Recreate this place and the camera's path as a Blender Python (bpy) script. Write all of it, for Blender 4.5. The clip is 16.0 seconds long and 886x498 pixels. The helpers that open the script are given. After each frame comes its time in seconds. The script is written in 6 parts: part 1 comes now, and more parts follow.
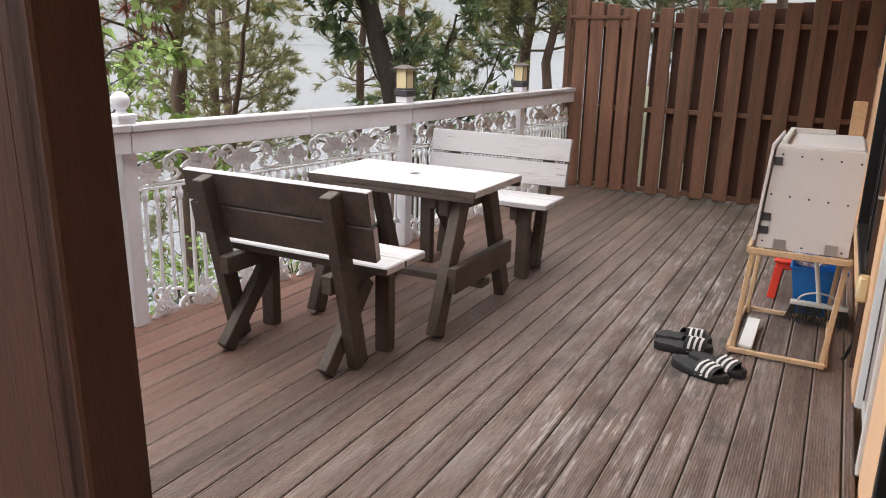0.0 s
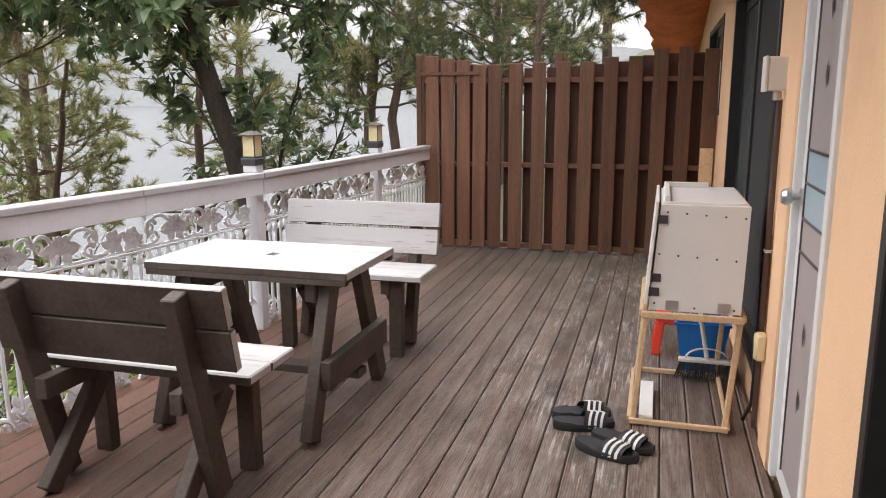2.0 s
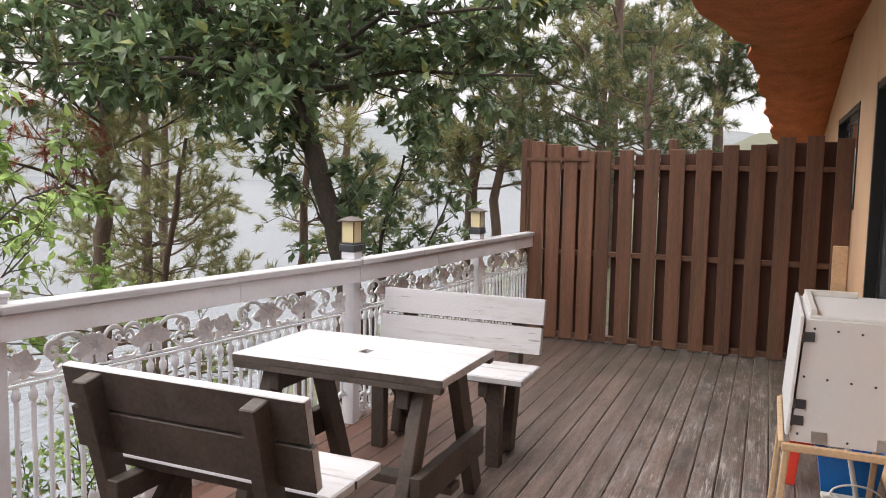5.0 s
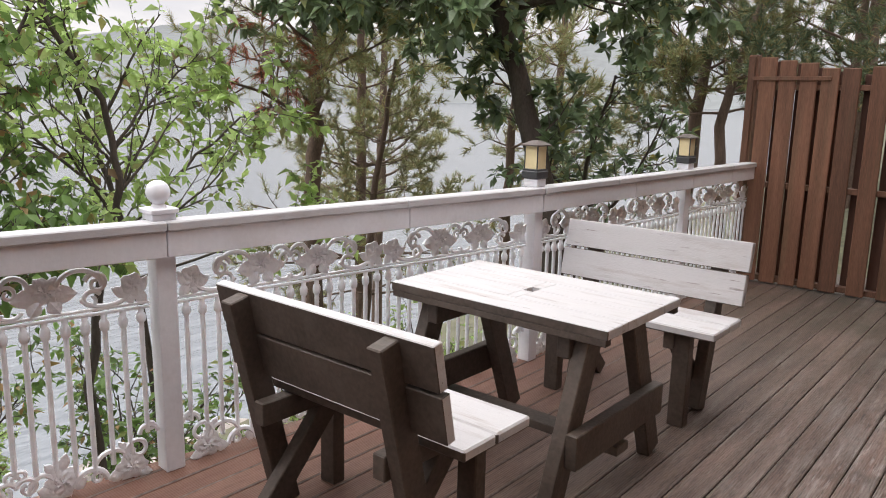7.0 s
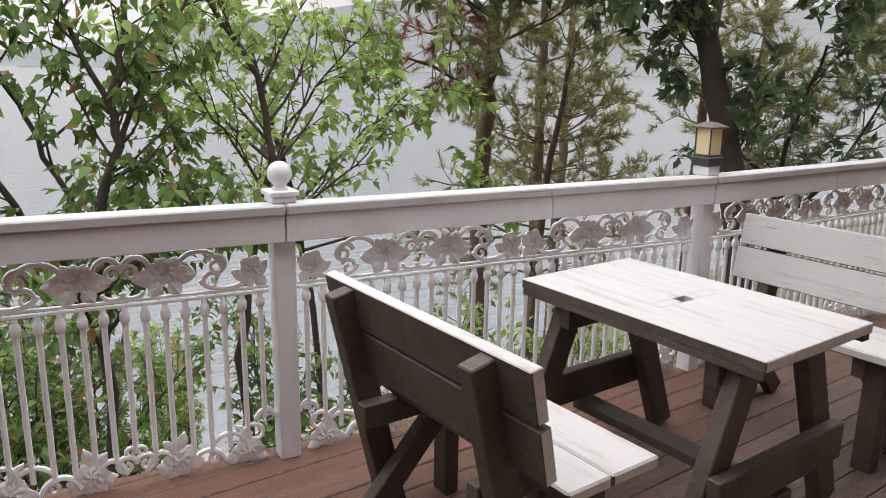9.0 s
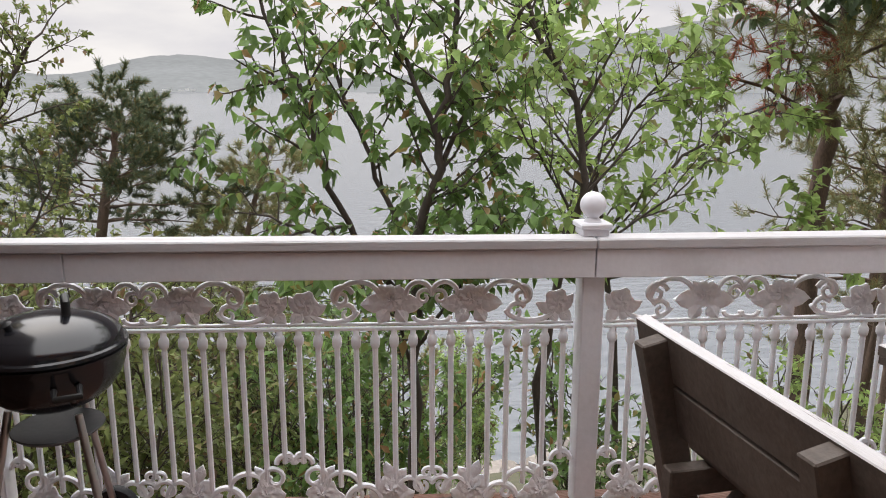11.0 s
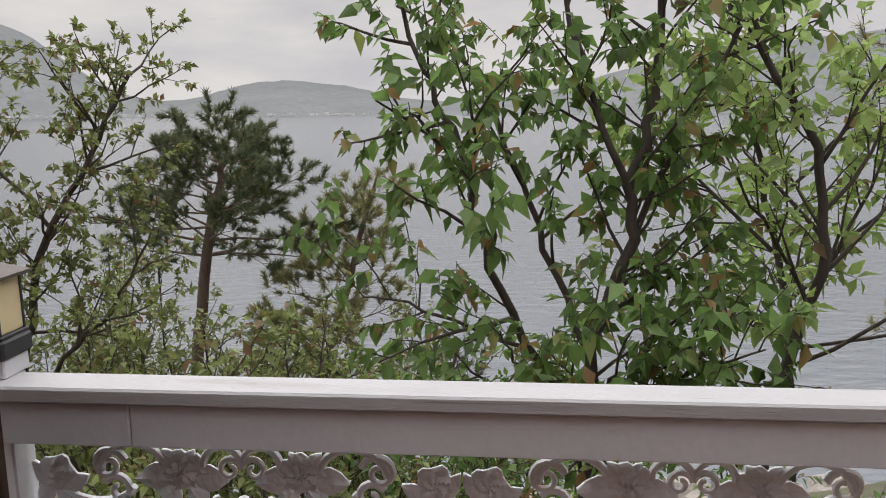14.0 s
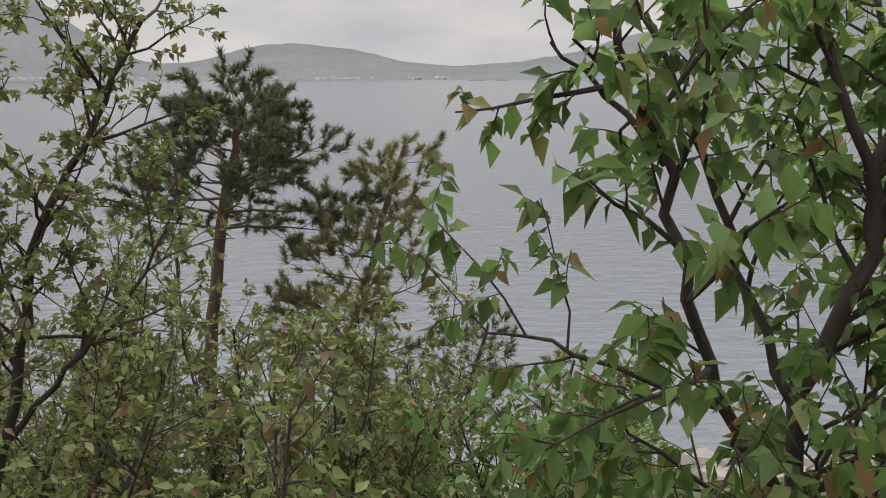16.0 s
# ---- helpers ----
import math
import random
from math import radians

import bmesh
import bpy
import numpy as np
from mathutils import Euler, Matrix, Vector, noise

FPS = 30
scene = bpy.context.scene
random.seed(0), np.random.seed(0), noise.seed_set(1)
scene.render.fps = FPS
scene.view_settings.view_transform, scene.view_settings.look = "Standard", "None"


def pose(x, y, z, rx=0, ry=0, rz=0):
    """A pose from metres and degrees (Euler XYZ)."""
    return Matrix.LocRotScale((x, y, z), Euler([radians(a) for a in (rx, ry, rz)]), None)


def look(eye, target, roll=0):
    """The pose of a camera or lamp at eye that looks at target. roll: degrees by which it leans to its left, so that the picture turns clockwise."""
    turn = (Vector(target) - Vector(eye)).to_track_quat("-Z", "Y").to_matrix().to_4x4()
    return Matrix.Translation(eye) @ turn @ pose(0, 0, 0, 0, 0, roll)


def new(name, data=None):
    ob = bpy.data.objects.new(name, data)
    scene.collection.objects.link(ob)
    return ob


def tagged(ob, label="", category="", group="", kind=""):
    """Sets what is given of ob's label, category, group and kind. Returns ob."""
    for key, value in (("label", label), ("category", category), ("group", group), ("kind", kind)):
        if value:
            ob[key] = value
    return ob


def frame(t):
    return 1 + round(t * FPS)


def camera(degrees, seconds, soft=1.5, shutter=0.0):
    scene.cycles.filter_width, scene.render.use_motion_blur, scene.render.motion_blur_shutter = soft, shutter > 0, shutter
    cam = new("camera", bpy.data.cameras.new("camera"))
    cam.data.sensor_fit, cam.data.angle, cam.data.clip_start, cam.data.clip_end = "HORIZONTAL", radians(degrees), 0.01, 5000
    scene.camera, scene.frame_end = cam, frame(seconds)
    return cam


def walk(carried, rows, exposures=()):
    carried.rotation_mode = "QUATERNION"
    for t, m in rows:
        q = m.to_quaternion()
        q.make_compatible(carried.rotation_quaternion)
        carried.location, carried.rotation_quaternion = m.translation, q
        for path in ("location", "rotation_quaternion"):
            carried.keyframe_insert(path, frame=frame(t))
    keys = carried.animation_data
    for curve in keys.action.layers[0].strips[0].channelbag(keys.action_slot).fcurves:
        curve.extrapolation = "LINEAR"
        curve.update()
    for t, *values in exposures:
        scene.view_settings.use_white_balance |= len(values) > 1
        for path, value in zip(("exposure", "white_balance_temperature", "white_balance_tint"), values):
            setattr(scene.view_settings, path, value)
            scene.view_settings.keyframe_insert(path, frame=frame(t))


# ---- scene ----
cam = camera(60.7, 16.0, soft=1.0)
PATH = [
    (0, (0.39, -0.11, 1.353), (-0.491, 1.607, 0.827), 1.5),
    (0.5, (0.323, -0.035, 1.348), (-0.415, 1.757, 0.855), 1.5),
    (1, (0.236, 0.025, 1.357), (-0.357, 1.878, 0.891), 1.2),
    (1.5, (0.184, 0.133, 1.356), (-0.383, 2.001, 0.922), 0.2),
    (2, (0.147, 0.232, 1.382), (-0.388, 2.12, 0.996), -0.2),
    (2.5, (0.116, 0.29, 1.41), (-0.398, 2.198, 1.096), -0.6),
    (3, (0.078, 0.348, 1.46), (-0.354, 2.29, 1.254), -0.3),
    (3.5, (0.051, 0.381, 1.494), (-0.368, 2.334, 1.39), -0.2),
    (4, (0.031, 0.383, 1.508), (-0.426, 2.329, 1.453), -0.2),
    (4.5, (0.018, 0.393, 1.468), (-0.558, 2.303, 1.334), 0.2),
    (5, (0.027, 0.488, 1.435), (-0.759, 2.318, 1.249), 1.0),
    (5.2, (0.043, 0.542, 1.435), (-0.828, 2.331, 1.232), 1.3),
    (7.5, (0.027, 0.979, 1.415), (-1.294, 2.415, 0.974), 1.5),
    (8, (0.056, 1.125, 1.421), (-1.343, 2.478, 0.958), 2.1),
    (8.5, (0.023, 1.165, 1.416), (-1.425, 2.467, 0.961), 1.8),
    (9, (-0.044, 1.203, 1.43), (-1.615, 2.35, 0.963), 1.0),
    (9.5, (-0.104, 1.246, 1.407), (-1.868, 2.068, 0.944), 0.8),
    (10, (-0.133, 1.285, 1.412), (-2.014, 1.79, 0.955), 0.4),
    (12.5, (-0.545, 1.186, 1.497), (-2.471, 1.561, 1.112), -0.1),
    (13, (-0.749, 1.212, 1.51), (-2.698, 1.466, 1.137), -0.2),
    (13.5, (-0.952, 1.19, 1.505), (-2.911, 1.366, 1.144), -0.5),
    (14, (-1.189, 1.103, 1.519), (-3.146, 1.3, 1.158), -0.5),
    (14.5, (-1.433, 1.039, 1.511), (-3.397, 1.177, 1.158), -0.6),
    (15, (-1.708, 1.008, 1.508), (-3.669, 1.098, 1.122), -0.2),
    (15.5, (-1.892, 0.913, 1.495), (-3.847, 1.048, 1.09), -0.3),
    (16, (-2.068, 0.806, 1.491), (-4.009, 0.987, 1.042), -0.1),
]
walk(cam, [(t, look(eye, target, roll)) for t, eye, target, roll in PATH], [(0, 1.8), (5.2, 1.77), (7.5, 1.52), (10.2, 1.42), (12.5, 1.15), (16, 0.87)])

# ---- light ----
world = bpy.data.worlds.new("overcast_sky")
scene.world = world
world.use_nodes = True
wn, wl = world.node_tree.nodes, world.node_tree.links
wn.clear()
sky = wn.new("ShaderNodeTexSky")
sky.sky_type = 'NISHITA'
sky.sun_disc = False
sky.sun_elevation, sky.sun_rotation = radians(48), radians(250)
sky.air_density, sky.dust_density, sky.ozone_density = 1.0, 4.0, 1.0
grey = wn.new("ShaderNodeMix")
grey.data_type = 'RGBA'
grey.inputs["Factor"].default_value = 0.82
grey.inputs["B"].default_value = (8.4, 8.55, 8.95, 1)
wl.new(sky.outputs["Color"], grey.inputs["A"])
back = wn.new("ShaderNodeBackground")
back.inputs["Strength"].default_value = 0.066
wl.new(grey.outputs["Result"], back.inputs["Color"])
wo = wn.new("ShaderNodeOutputWorld")
wl.new(back.outputs["Background"], wo.inputs["Surface"])

sun_data = bpy.data.lights.new("sun", 'SUN')
sun_data.energy, sun_data.angle, sun_data.color = 1.5, radians(110), (1.0, 0.97, 0.94)
sun = new("sun", sun_data)
sun.matrix_world = look((0, 0, 0), (0.4, -0.1, -1.0))


# ---- materials ----
def mat(name, color, rough=0.6, metal=0.0, vary=0.12, scale=6.0, fine=60.0, bump=0.15, stain=None, stain_amount=0.0,
        stain_scale=1.3, stretch=(1, 1, 1), spec=0.4, rand=0.0, island=0.0, translucent=0.0, alt=None, alt_at=0.9):
    """A painted, wooden or stony surface: grain at two scales, stains and fine relief."""
    m = bpy.data.materials.new(name)
    m.use_nodes = True
    n, l = m.node_tree.nodes, m.node_tree.links
    b = n["Principled BSDF"]
    tc = n.new("ShaderNodeTexCoord")
    mp = n.new("ShaderNodeMapping")
    mp.inputs["Scale"].default_value = stretch
    l.new(tc.outputs["Object"], mp.inputs["Vector"])
    oi = n.new("ShaderNodeObjectInfo")
    ge = n.new("ShaderNodeNewGeometry")
    shift = n.new("ShaderNodeVectorMath")
    shift.operation = 'ADD'
    l.new(mp.outputs["Vector"], shift.inputs[0])
    mul = n.new("ShaderNodeMath")
    mul.operation = 'MULTIPLY'
    mul.inputs[1].default_value = 37.0
    l.new(oi.outputs["Random"], mul.inputs[0])
    l.new(mul.outputs[0], shift.inputs[1])
    big = n.new("ShaderNodeTexNoise")
    big.inputs["Scale"].default_value = scale
    big.inputs["Detail"].default_value = 5
    l.new(shift.outputs[0], big.inputs["Vector"])
    small = n.new("ShaderNodeTexNoise")
    small.inputs["Scale"].default_value = fine
    small.inputs["Detail"].default_value = 3
    l.new(shift.outputs[0], small.inputs["Vector"])
    add = n.new("ShaderNodeMath")
    add.operation = 'ADD'
    l.new(big.outputs["Fac"], add.inputs[0])
    l.new(small.outputs["Fac"], add.inputs[1])
    val = n.new("ShaderNodeMapRange")
    val.inputs["From Min"].default_value, val.inputs["From Max"].default_value = 0.6, 1.4
    val.inputs["To Min"].default_value, val.inputs["To Max"].default_value = 1 - vary, 1 + vary
    l.new(add.outputs[0], val.inputs["Value"])
    last = val.outputs["Result"]
    for amount, source in ((rand, oi.outputs["Random"]), (island, ge.outputs["Random Per Island"])):
        if amount:
            r = n.new("ShaderNodeMapRange")
            r.inputs["To Min"].default_value, r.inputs["To Max"].default_value = 1 - amount, 1 + amount
            l.new(source, r.inputs["Value"])
            mm = n.new("ShaderNodeMath")
            mm.operation = 'MULTIPLY'
            l.new(last, mm.inputs[0])
            l.new(r.outputs["Result"], mm.inputs[1])
            last = mm.outputs[0]
    hsv = n.new("ShaderNodeHueSaturation")
    hsv.inputs["Color"].default_value = (*color, 1)
    l.new(last, hsv.inputs["Value"])
    out = hsv.outputs["Color"]
    if alt:
        pick = n.new("ShaderNodeMapRange")
        pick.inputs["From Min"].default_value, pick.inputs["From Max"].default_value = alt_at - 0.12, alt_at + 0.04
        l.new(ge.outputs["Random Per Island"], pick.inputs["Value"])
        mx = n.new("ShaderNodeMix")
        mx.data_type = 'RGBA'
        l.new(pick.outputs["Result"], mx.inputs["Factor"])
        l.new(out, mx.inputs["A"])
        mx.inputs["B"].default_value = (*alt, 1)
        out = mx.outputs["Result"]
    if stain:
        sn = n.new("ShaderNodeTexNoise")
        sn.inputs["Scale"].default_value = stain_scale
        sn.inputs["Detail"].default_value = 6
        sn.inputs["Roughness"].default_value = 0.7
        geo = n.new("ShaderNodeVectorMath")
        geo.operation = 'MULTIPLY'
        geo.inputs[1].default_value = (1, 1, 1)
        l.new(shift.outputs[0], sn.inputs["Vector"])
        sr = n.new("ShaderNodeMapRange")
        sr.inputs["From Min"].default_value, sr.inputs["From Max"].default_value = 0.52, 0.72
        sr.inputs["To Max"].default_value = stain_amount
        l.new(sn.outputs["Fac"], sr.inputs["Value"])
        mx = n.new("ShaderNodeMix")
        mx.data_type = 'RGBA'
        l.new(sr.outputs["Result"], mx.inputs["Factor"])
        l.new(out, mx.inputs["A"])
        mx.inputs["B"].default_value = (*stain, 1)
        out = mx.outputs["Result"]
    l.new(out, b.inputs["Base Color"])
    b.inputs["Roughness"].default_value = rough
    b.inputs["Metallic"].default_value = metal
    b.inputs["Specular IOR Level"].default_value = spec
    if bump:
        bp = n.new("ShaderNodeBump")
        bp.inputs["Strength"].default_value = bump
        bp.inputs["Distance"].default_value = 0.004
        l.new(add.outputs[0], bp.inputs["Height"])
        l.new(bp.outputs["Normal"], b.inputs["Normal"])
    if translucent:
        tr = n.new("ShaderNodeBsdfTranslucent")
        l.new(out, tr.inputs["Color"])
        ms = n.new("ShaderNodeMixShader")
        ms.inputs["Fac"].default_value = translucent
        o = n["Material Output"]
        l.new(b.outputs["BSDF"], ms.inputs[1])
        l.new(tr.outputs["BSDF"], ms.inputs[2])
        l.new(ms.outputs["Shader"], o.inputs["Surface"])
    return m


def deck_material():
    """Ribbed brown decking, weathered grey along the trodden strip, redder by the railing."""
    m = mat("deck_wood", (0.15, 0.102, 0.084), 0.6, vary=0.55, scale=3.0, fine=45, bump=0.25, stretch=(6, 0.5, 6), rand=0.24, spec=0.35)
    n, l = m.node_tree.nodes, m.node_tree.links
    b = n["Principled BSDF"]
    base = b.inputs["Base Color"].links[0].from_socket
    ge = n.new("ShaderNodeNewGeometry")
    sep = n.new("ShaderNodeSeparateXYZ")
    l.new(ge.outputs["Position"], sep.inputs[0])

    def band(a, bb, c, d):
        up = n.new("ShaderNodeMapRange")
        up.inputs["From Min"].default_value, up.inputs["From Max"].default_value = a, bb
        dn = n.new("ShaderNodeMapRange")
        dn.inputs["From Min"].default_value, dn.inputs["From Max"].default_value = d, c
        l.new(sep.outputs["X"], up.inputs["Value"])
        l.new(sep.outputs["X"], dn.inputs["Value"])
        k = n.new("ShaderNodeMath")
        k.operation = 'MULTIPLY'
        l.new(up.outputs["Result"], k.inputs[0])
        l.new(dn.outputs["Result"], k.inputs[1])
        return k.outputs[0]

    def blotch(sx, sy, lo, hi, detail=7):
        mp = n.new("ShaderNodeMapping")
        mp.inputs["Scale"].default_value = (sx, sy, 1)
        l.new(ge.outputs["Position"], mp.inputs["Vector"])
        t = n.new("ShaderNodeTexNoise")
        t.inputs["Scale"].default_value = 1.0
        t.inputs["Detail"].default_value = detail
        t.inputs["Roughness"].default_value = 0.68
        l.new(mp.outputs["Vector"], t.inputs["Vector"])
        r = n.new("ShaderNodeMapRange")
        r.inputs["From Min"].default_value, r.inputs["From Max"].default_value = lo, hi
        l.new(t.outputs["Fac"], r.inputs["Value"])
        return r.outputs["Result"]

    def times(a, bb, k=1.0):
        x = n.new("ShaderNodeMath")
        x.operation = 'MULTIPLY'
        l.new(a, x.inputs[0])
        l.new(bb, x.inputs[1])
        y = n.new("ShaderNodeMath")
        y.operation = 'MULTIPLY'
        y.inputs[1].default_value = k
        l.new(x.outputs[0], y.inputs[0])
        return y.outputs[0]

    def mix(fac, a, color):
        x = n.new("ShaderNodeMix")
        x.data_type = 'RGBA'
        l.new(fac, x.inputs["Factor"])
        l.new(a, x.inputs["A"])
        x.inputs["B"].default_value = (*color, 1)
        return x.outputs["Result"]

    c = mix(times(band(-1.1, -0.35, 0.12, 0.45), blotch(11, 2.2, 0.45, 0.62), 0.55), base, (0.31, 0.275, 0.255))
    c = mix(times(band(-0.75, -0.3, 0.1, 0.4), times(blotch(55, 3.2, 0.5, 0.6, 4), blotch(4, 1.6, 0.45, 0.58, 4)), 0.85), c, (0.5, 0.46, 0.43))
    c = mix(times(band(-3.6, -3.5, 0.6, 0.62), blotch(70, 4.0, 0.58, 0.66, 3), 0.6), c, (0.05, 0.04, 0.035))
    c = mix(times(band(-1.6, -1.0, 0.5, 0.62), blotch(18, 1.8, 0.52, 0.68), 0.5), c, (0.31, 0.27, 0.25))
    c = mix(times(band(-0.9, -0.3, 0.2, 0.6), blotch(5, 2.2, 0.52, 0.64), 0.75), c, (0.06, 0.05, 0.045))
    c = mix(times(band(-3.6, -3.5, -2.2, -1.3), blotch(1.5, 0.5, 0.3, 0.5), 0.55), c, (0.25, 0.105, 0.07))
    damp = n.new("ShaderNodeMapRange")      # damp, mossy boards towards the fence
    damp.inputs["From Min"].default_value, damp.inputs["From Max"].default_value = 4.2, 6.8
    l.new(sep.outputs["Y"], damp.inputs["Value"])
    c = mix(times(damp.outputs["Result"], blotch(2.5, 1.4, 0.3, 0.62), 0.8), c, (0.06, 0.056, 0.036))
    l.new(c, b.inputs["Base Color"])
    wave = n.new("ShaderNodeTexWave")
    wave.wave_type, wave.bands_direction = 'BANDS', 'X'
    wave.inputs["Scale"].default_value = 32.0
    wave.inputs["Distortion"].default_value = 0.15
    l.new(ge.outputs["Position"], wave.inputs["Vector"])
    bp = n.new("ShaderNodeBump")
    bp.inputs["Strength"].default_value = 0.55
    bp.inputs["Distance"].default_value = 0.003
    l.new(wave.outputs["Fac"], bp.inputs["Height"])
    old = b.inputs["Normal"].links[0].from_socket
    l.new(old, bp.inputs["Normal"])
    l.new(bp.outputs["Normal"], b.inputs["Normal"])
    return m


def glass_material(name, color, rough=0.02):
    m = bpy.data.materials.new(name)
    m.use_nodes = True
    b = m.node_tree.nodes["Principled BSDF"]
    b.inputs["Base Color"].default_value = (*color, 1)
    b.inputs["Roughness"].default_value = rough
    b.inputs["Transmission Weight"].default_value = 0.85
    b.inputs["IOR"].default_value = 1.45
    return m


def water_material():
    m = bpy.data.materials.new("sea_water")
    m.use_nodes = True
    n, l = m.node_tree.nodes, m.node_tree.links
    b = n["Principled BSDF"]
    b.inputs["Base Color"].default_value = (0.115, 0.125, 0.14, 1)
    b.inputs["Roughness"].default_value = 0.2
    b.inputs["Specular IOR Level"].default_value = 0.42
    ge = n.new("ShaderNodeNewGeometry")
    mp = n.new("ShaderNodeMapping")
    mp.inputs["Scale"].default_value = (0.9, 0.35, 1)
    mp.inputs["Rotation"].default_value = (0, 0, 0.2)
    l.new(ge.outputs["Position"], mp.inputs["Vector"])
    t = n.new("ShaderNodeTexNoise")
    t.inputs["Scale"].default_value = 1.0
    t.inputs["Detail"].default_value = 4
    l.new(mp.outputs["Vector"], t.inputs["Vector"])
    bp = n.new("ShaderNodeBump")
    bp.inputs["Strength"].default_value = 0.5
    bp.inputs["Distance"].default_value = 0.35
    l.new(t.outputs["Fac"], bp.inputs["Height"])
    l.new(bp.outputs["Normal"], b.inputs["Normal"])
    return m


def cloud_material():
    """Pale overcast sky far off, with soft long clouds."""
    m = bpy.data.materials.new("overcast_clouds")
    m.use_nodes = True
    n, l = m.node_tree.nodes, m.node_tree.links
    n.clear()
    ge = n.new("ShaderNodeNewGeometry")
    mp = n.new("ShaderNodeMapping")
    mp.inputs["Scale"].default_value = (0.0011, 0.0011, 0.0036)
    l.new(ge.outputs["Position"], mp.inputs["Vector"])
    t = n.new("ShaderNodeTexNoise")
    t.inputs["Scale"].default_value = 1.0
    t.inputs["Detail"].default_value = 6
    l.new(mp.outputs["Vector"], t.inputs["Vector"])
    r = n.new("ShaderNodeValToRGB")
    r.color_ramp.elements[0].position, r.color_ramp.elements[1].position = 0.36, 0.66
    r.color_ramp.elements[0].color, r.color_ramp.elements[1].color = (0.285, 0.279, 0.291, 1), (0.375, 0.36, 0.352, 1)
    l.new(t.outputs["Fac"], r.inputs["Fac"])
    e = n.new("ShaderNodeEmission")
    l.new(r.outputs["Color"], e.inputs["Color"])
    o = n.new("ShaderNodeOutputMaterial")
    l.new(e.outputs["Emission"], o.inputs["Surface"])
    return m


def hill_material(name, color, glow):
    # Greyed base and faint grey emission stand in for the haze of distance.
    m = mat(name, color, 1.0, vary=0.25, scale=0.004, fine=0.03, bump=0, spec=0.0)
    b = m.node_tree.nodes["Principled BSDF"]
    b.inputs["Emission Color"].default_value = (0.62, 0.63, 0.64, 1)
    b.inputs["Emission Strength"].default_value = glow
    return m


DECK = deck_material()
# Paler chamfer colour paints in the light that rounded board edges catch.
DECK_EDGE_LIT = mat("lit_board_edge", (0.2, 0.155, 0.135), 0.7, vary=0.4, scale=5, fine=40, bump=0.1, stretch=(1, 1, 1))
WHITE = mat("white_paint", (0.735, 0.725, 0.765), 0.55, vary=0.05, scale=4, fine=50, bump=0.25, stain=(0.4, 0.36, 0.34), stain_amount=0.3, stain_scale=2.2, stretch=(1, 1, 1))
WHITE_TOP = mat("worn_white_paint", (0.53, 0.512, 0.52), 0.6, vary=0.06, scale=5, fine=80, bump=0.35, stain=(0.3, 0.24, 0.21), stain_amount=0.6, stain_scale=4.0, stretch=(0.6, 5, 5))
WHITE_CAP = mat("worn_white_rail_paint", (0.52, 0.505, 0.52), 0.6, vary=0.06, scale=5, fine=80, bump=0.35, stain=(0.3, 0.24, 0.21), stain_amount=0.5, stain_scale=4.0, stretch=(5, 0.6, 5))


def cracked(m, stretch, lo=0.64, hi=0.69, amount=0.75, color=(0.13, 0.09, 0.075)):
    """Fine dark cracks along the grain, with bare wood showing."""
    n, l = m.node_tree.nodes, m.node_tree.links
    b = n["Principled BSDF"]
    base = b.inputs["Base Color"].links[0].from_socket
    tc, mp, t, r, x = (n.new("ShaderNode" + k) for k in ("TexCoord", "Mapping", "TexNoise", "MapRange", "Mix"))
    mp.inputs["Scale"].default_value = stretch
    t.inputs["Scale"].default_value, t.inputs["Detail"].default_value, t.inputs["Roughness"].default_value = 1.0, 5, 0.6
    r.inputs["From Min"].default_value, r.inputs["From Max"].default_value = lo, hi
    r.inputs["To Max"].default_value = amount
    x.data_type = 'RGBA'
    x.inputs["B"].default_value = (*color, 1)
    l.new(tc.outputs["Object"], mp.inputs["Vector"])
    l.new(mp.outputs["Vector"], t.inputs["Vector"])
    l.new(t.outputs["Fac"], r.inputs["Value"])
    l.new(r.outputs["Result"], x.inputs["Factor"])
    l.new(base, x.inputs["A"])
    l.new(x.outputs["Result"], b.inputs["Base Color"])


cracked(WHITE_TOP, (5, 90, 60), 0.645, 0.69, 0.6)
cracked(WHITE_CAP, (80, 2.5, 80), 0.66, 0.7, 0.5)
IRON = mat("white_iron", (0.87, 0.885, 0.93), 0.5, vary=0.05, scale=8, fine=70, bump=0.15, stain=(0.6, 0.56, 0.53), stain_amount=0.12, stain_scale=9)
CAST = mat("white_cast_relief", (0.87, 0.885, 0.93), 0.5, vary=0.05, scale=8, fine=70, bump=0.1)


def petals(m):
    """Raised petals and veins of cast ornament."""
    n, l = m.node_tree.nodes, m.node_tree.links
    b = n["Principled BSDF"]
    tc, vo, bp = (n.new("ShaderNode" + k) for k in ("TexCoord", "TexVoronoi", "Bump"))
    vo.feature = 'DISTANCE_TO_EDGE'
    vo.inputs["Scale"].default_value = 40.0
    bp.inputs["Strength"].default_value, bp.inputs["Distance"].default_value = 0.8, 0.006
    l.new(tc.outputs["Object"], vo.inputs["Vector"])
    l.new(vo.outputs["Distance"], bp.inputs["Height"])
    l.new(b.inputs["Normal"].links[0].from_socket, bp.inputs["Normal"])
    l.new(bp.outputs["Normal"], b.inputs["Normal"])


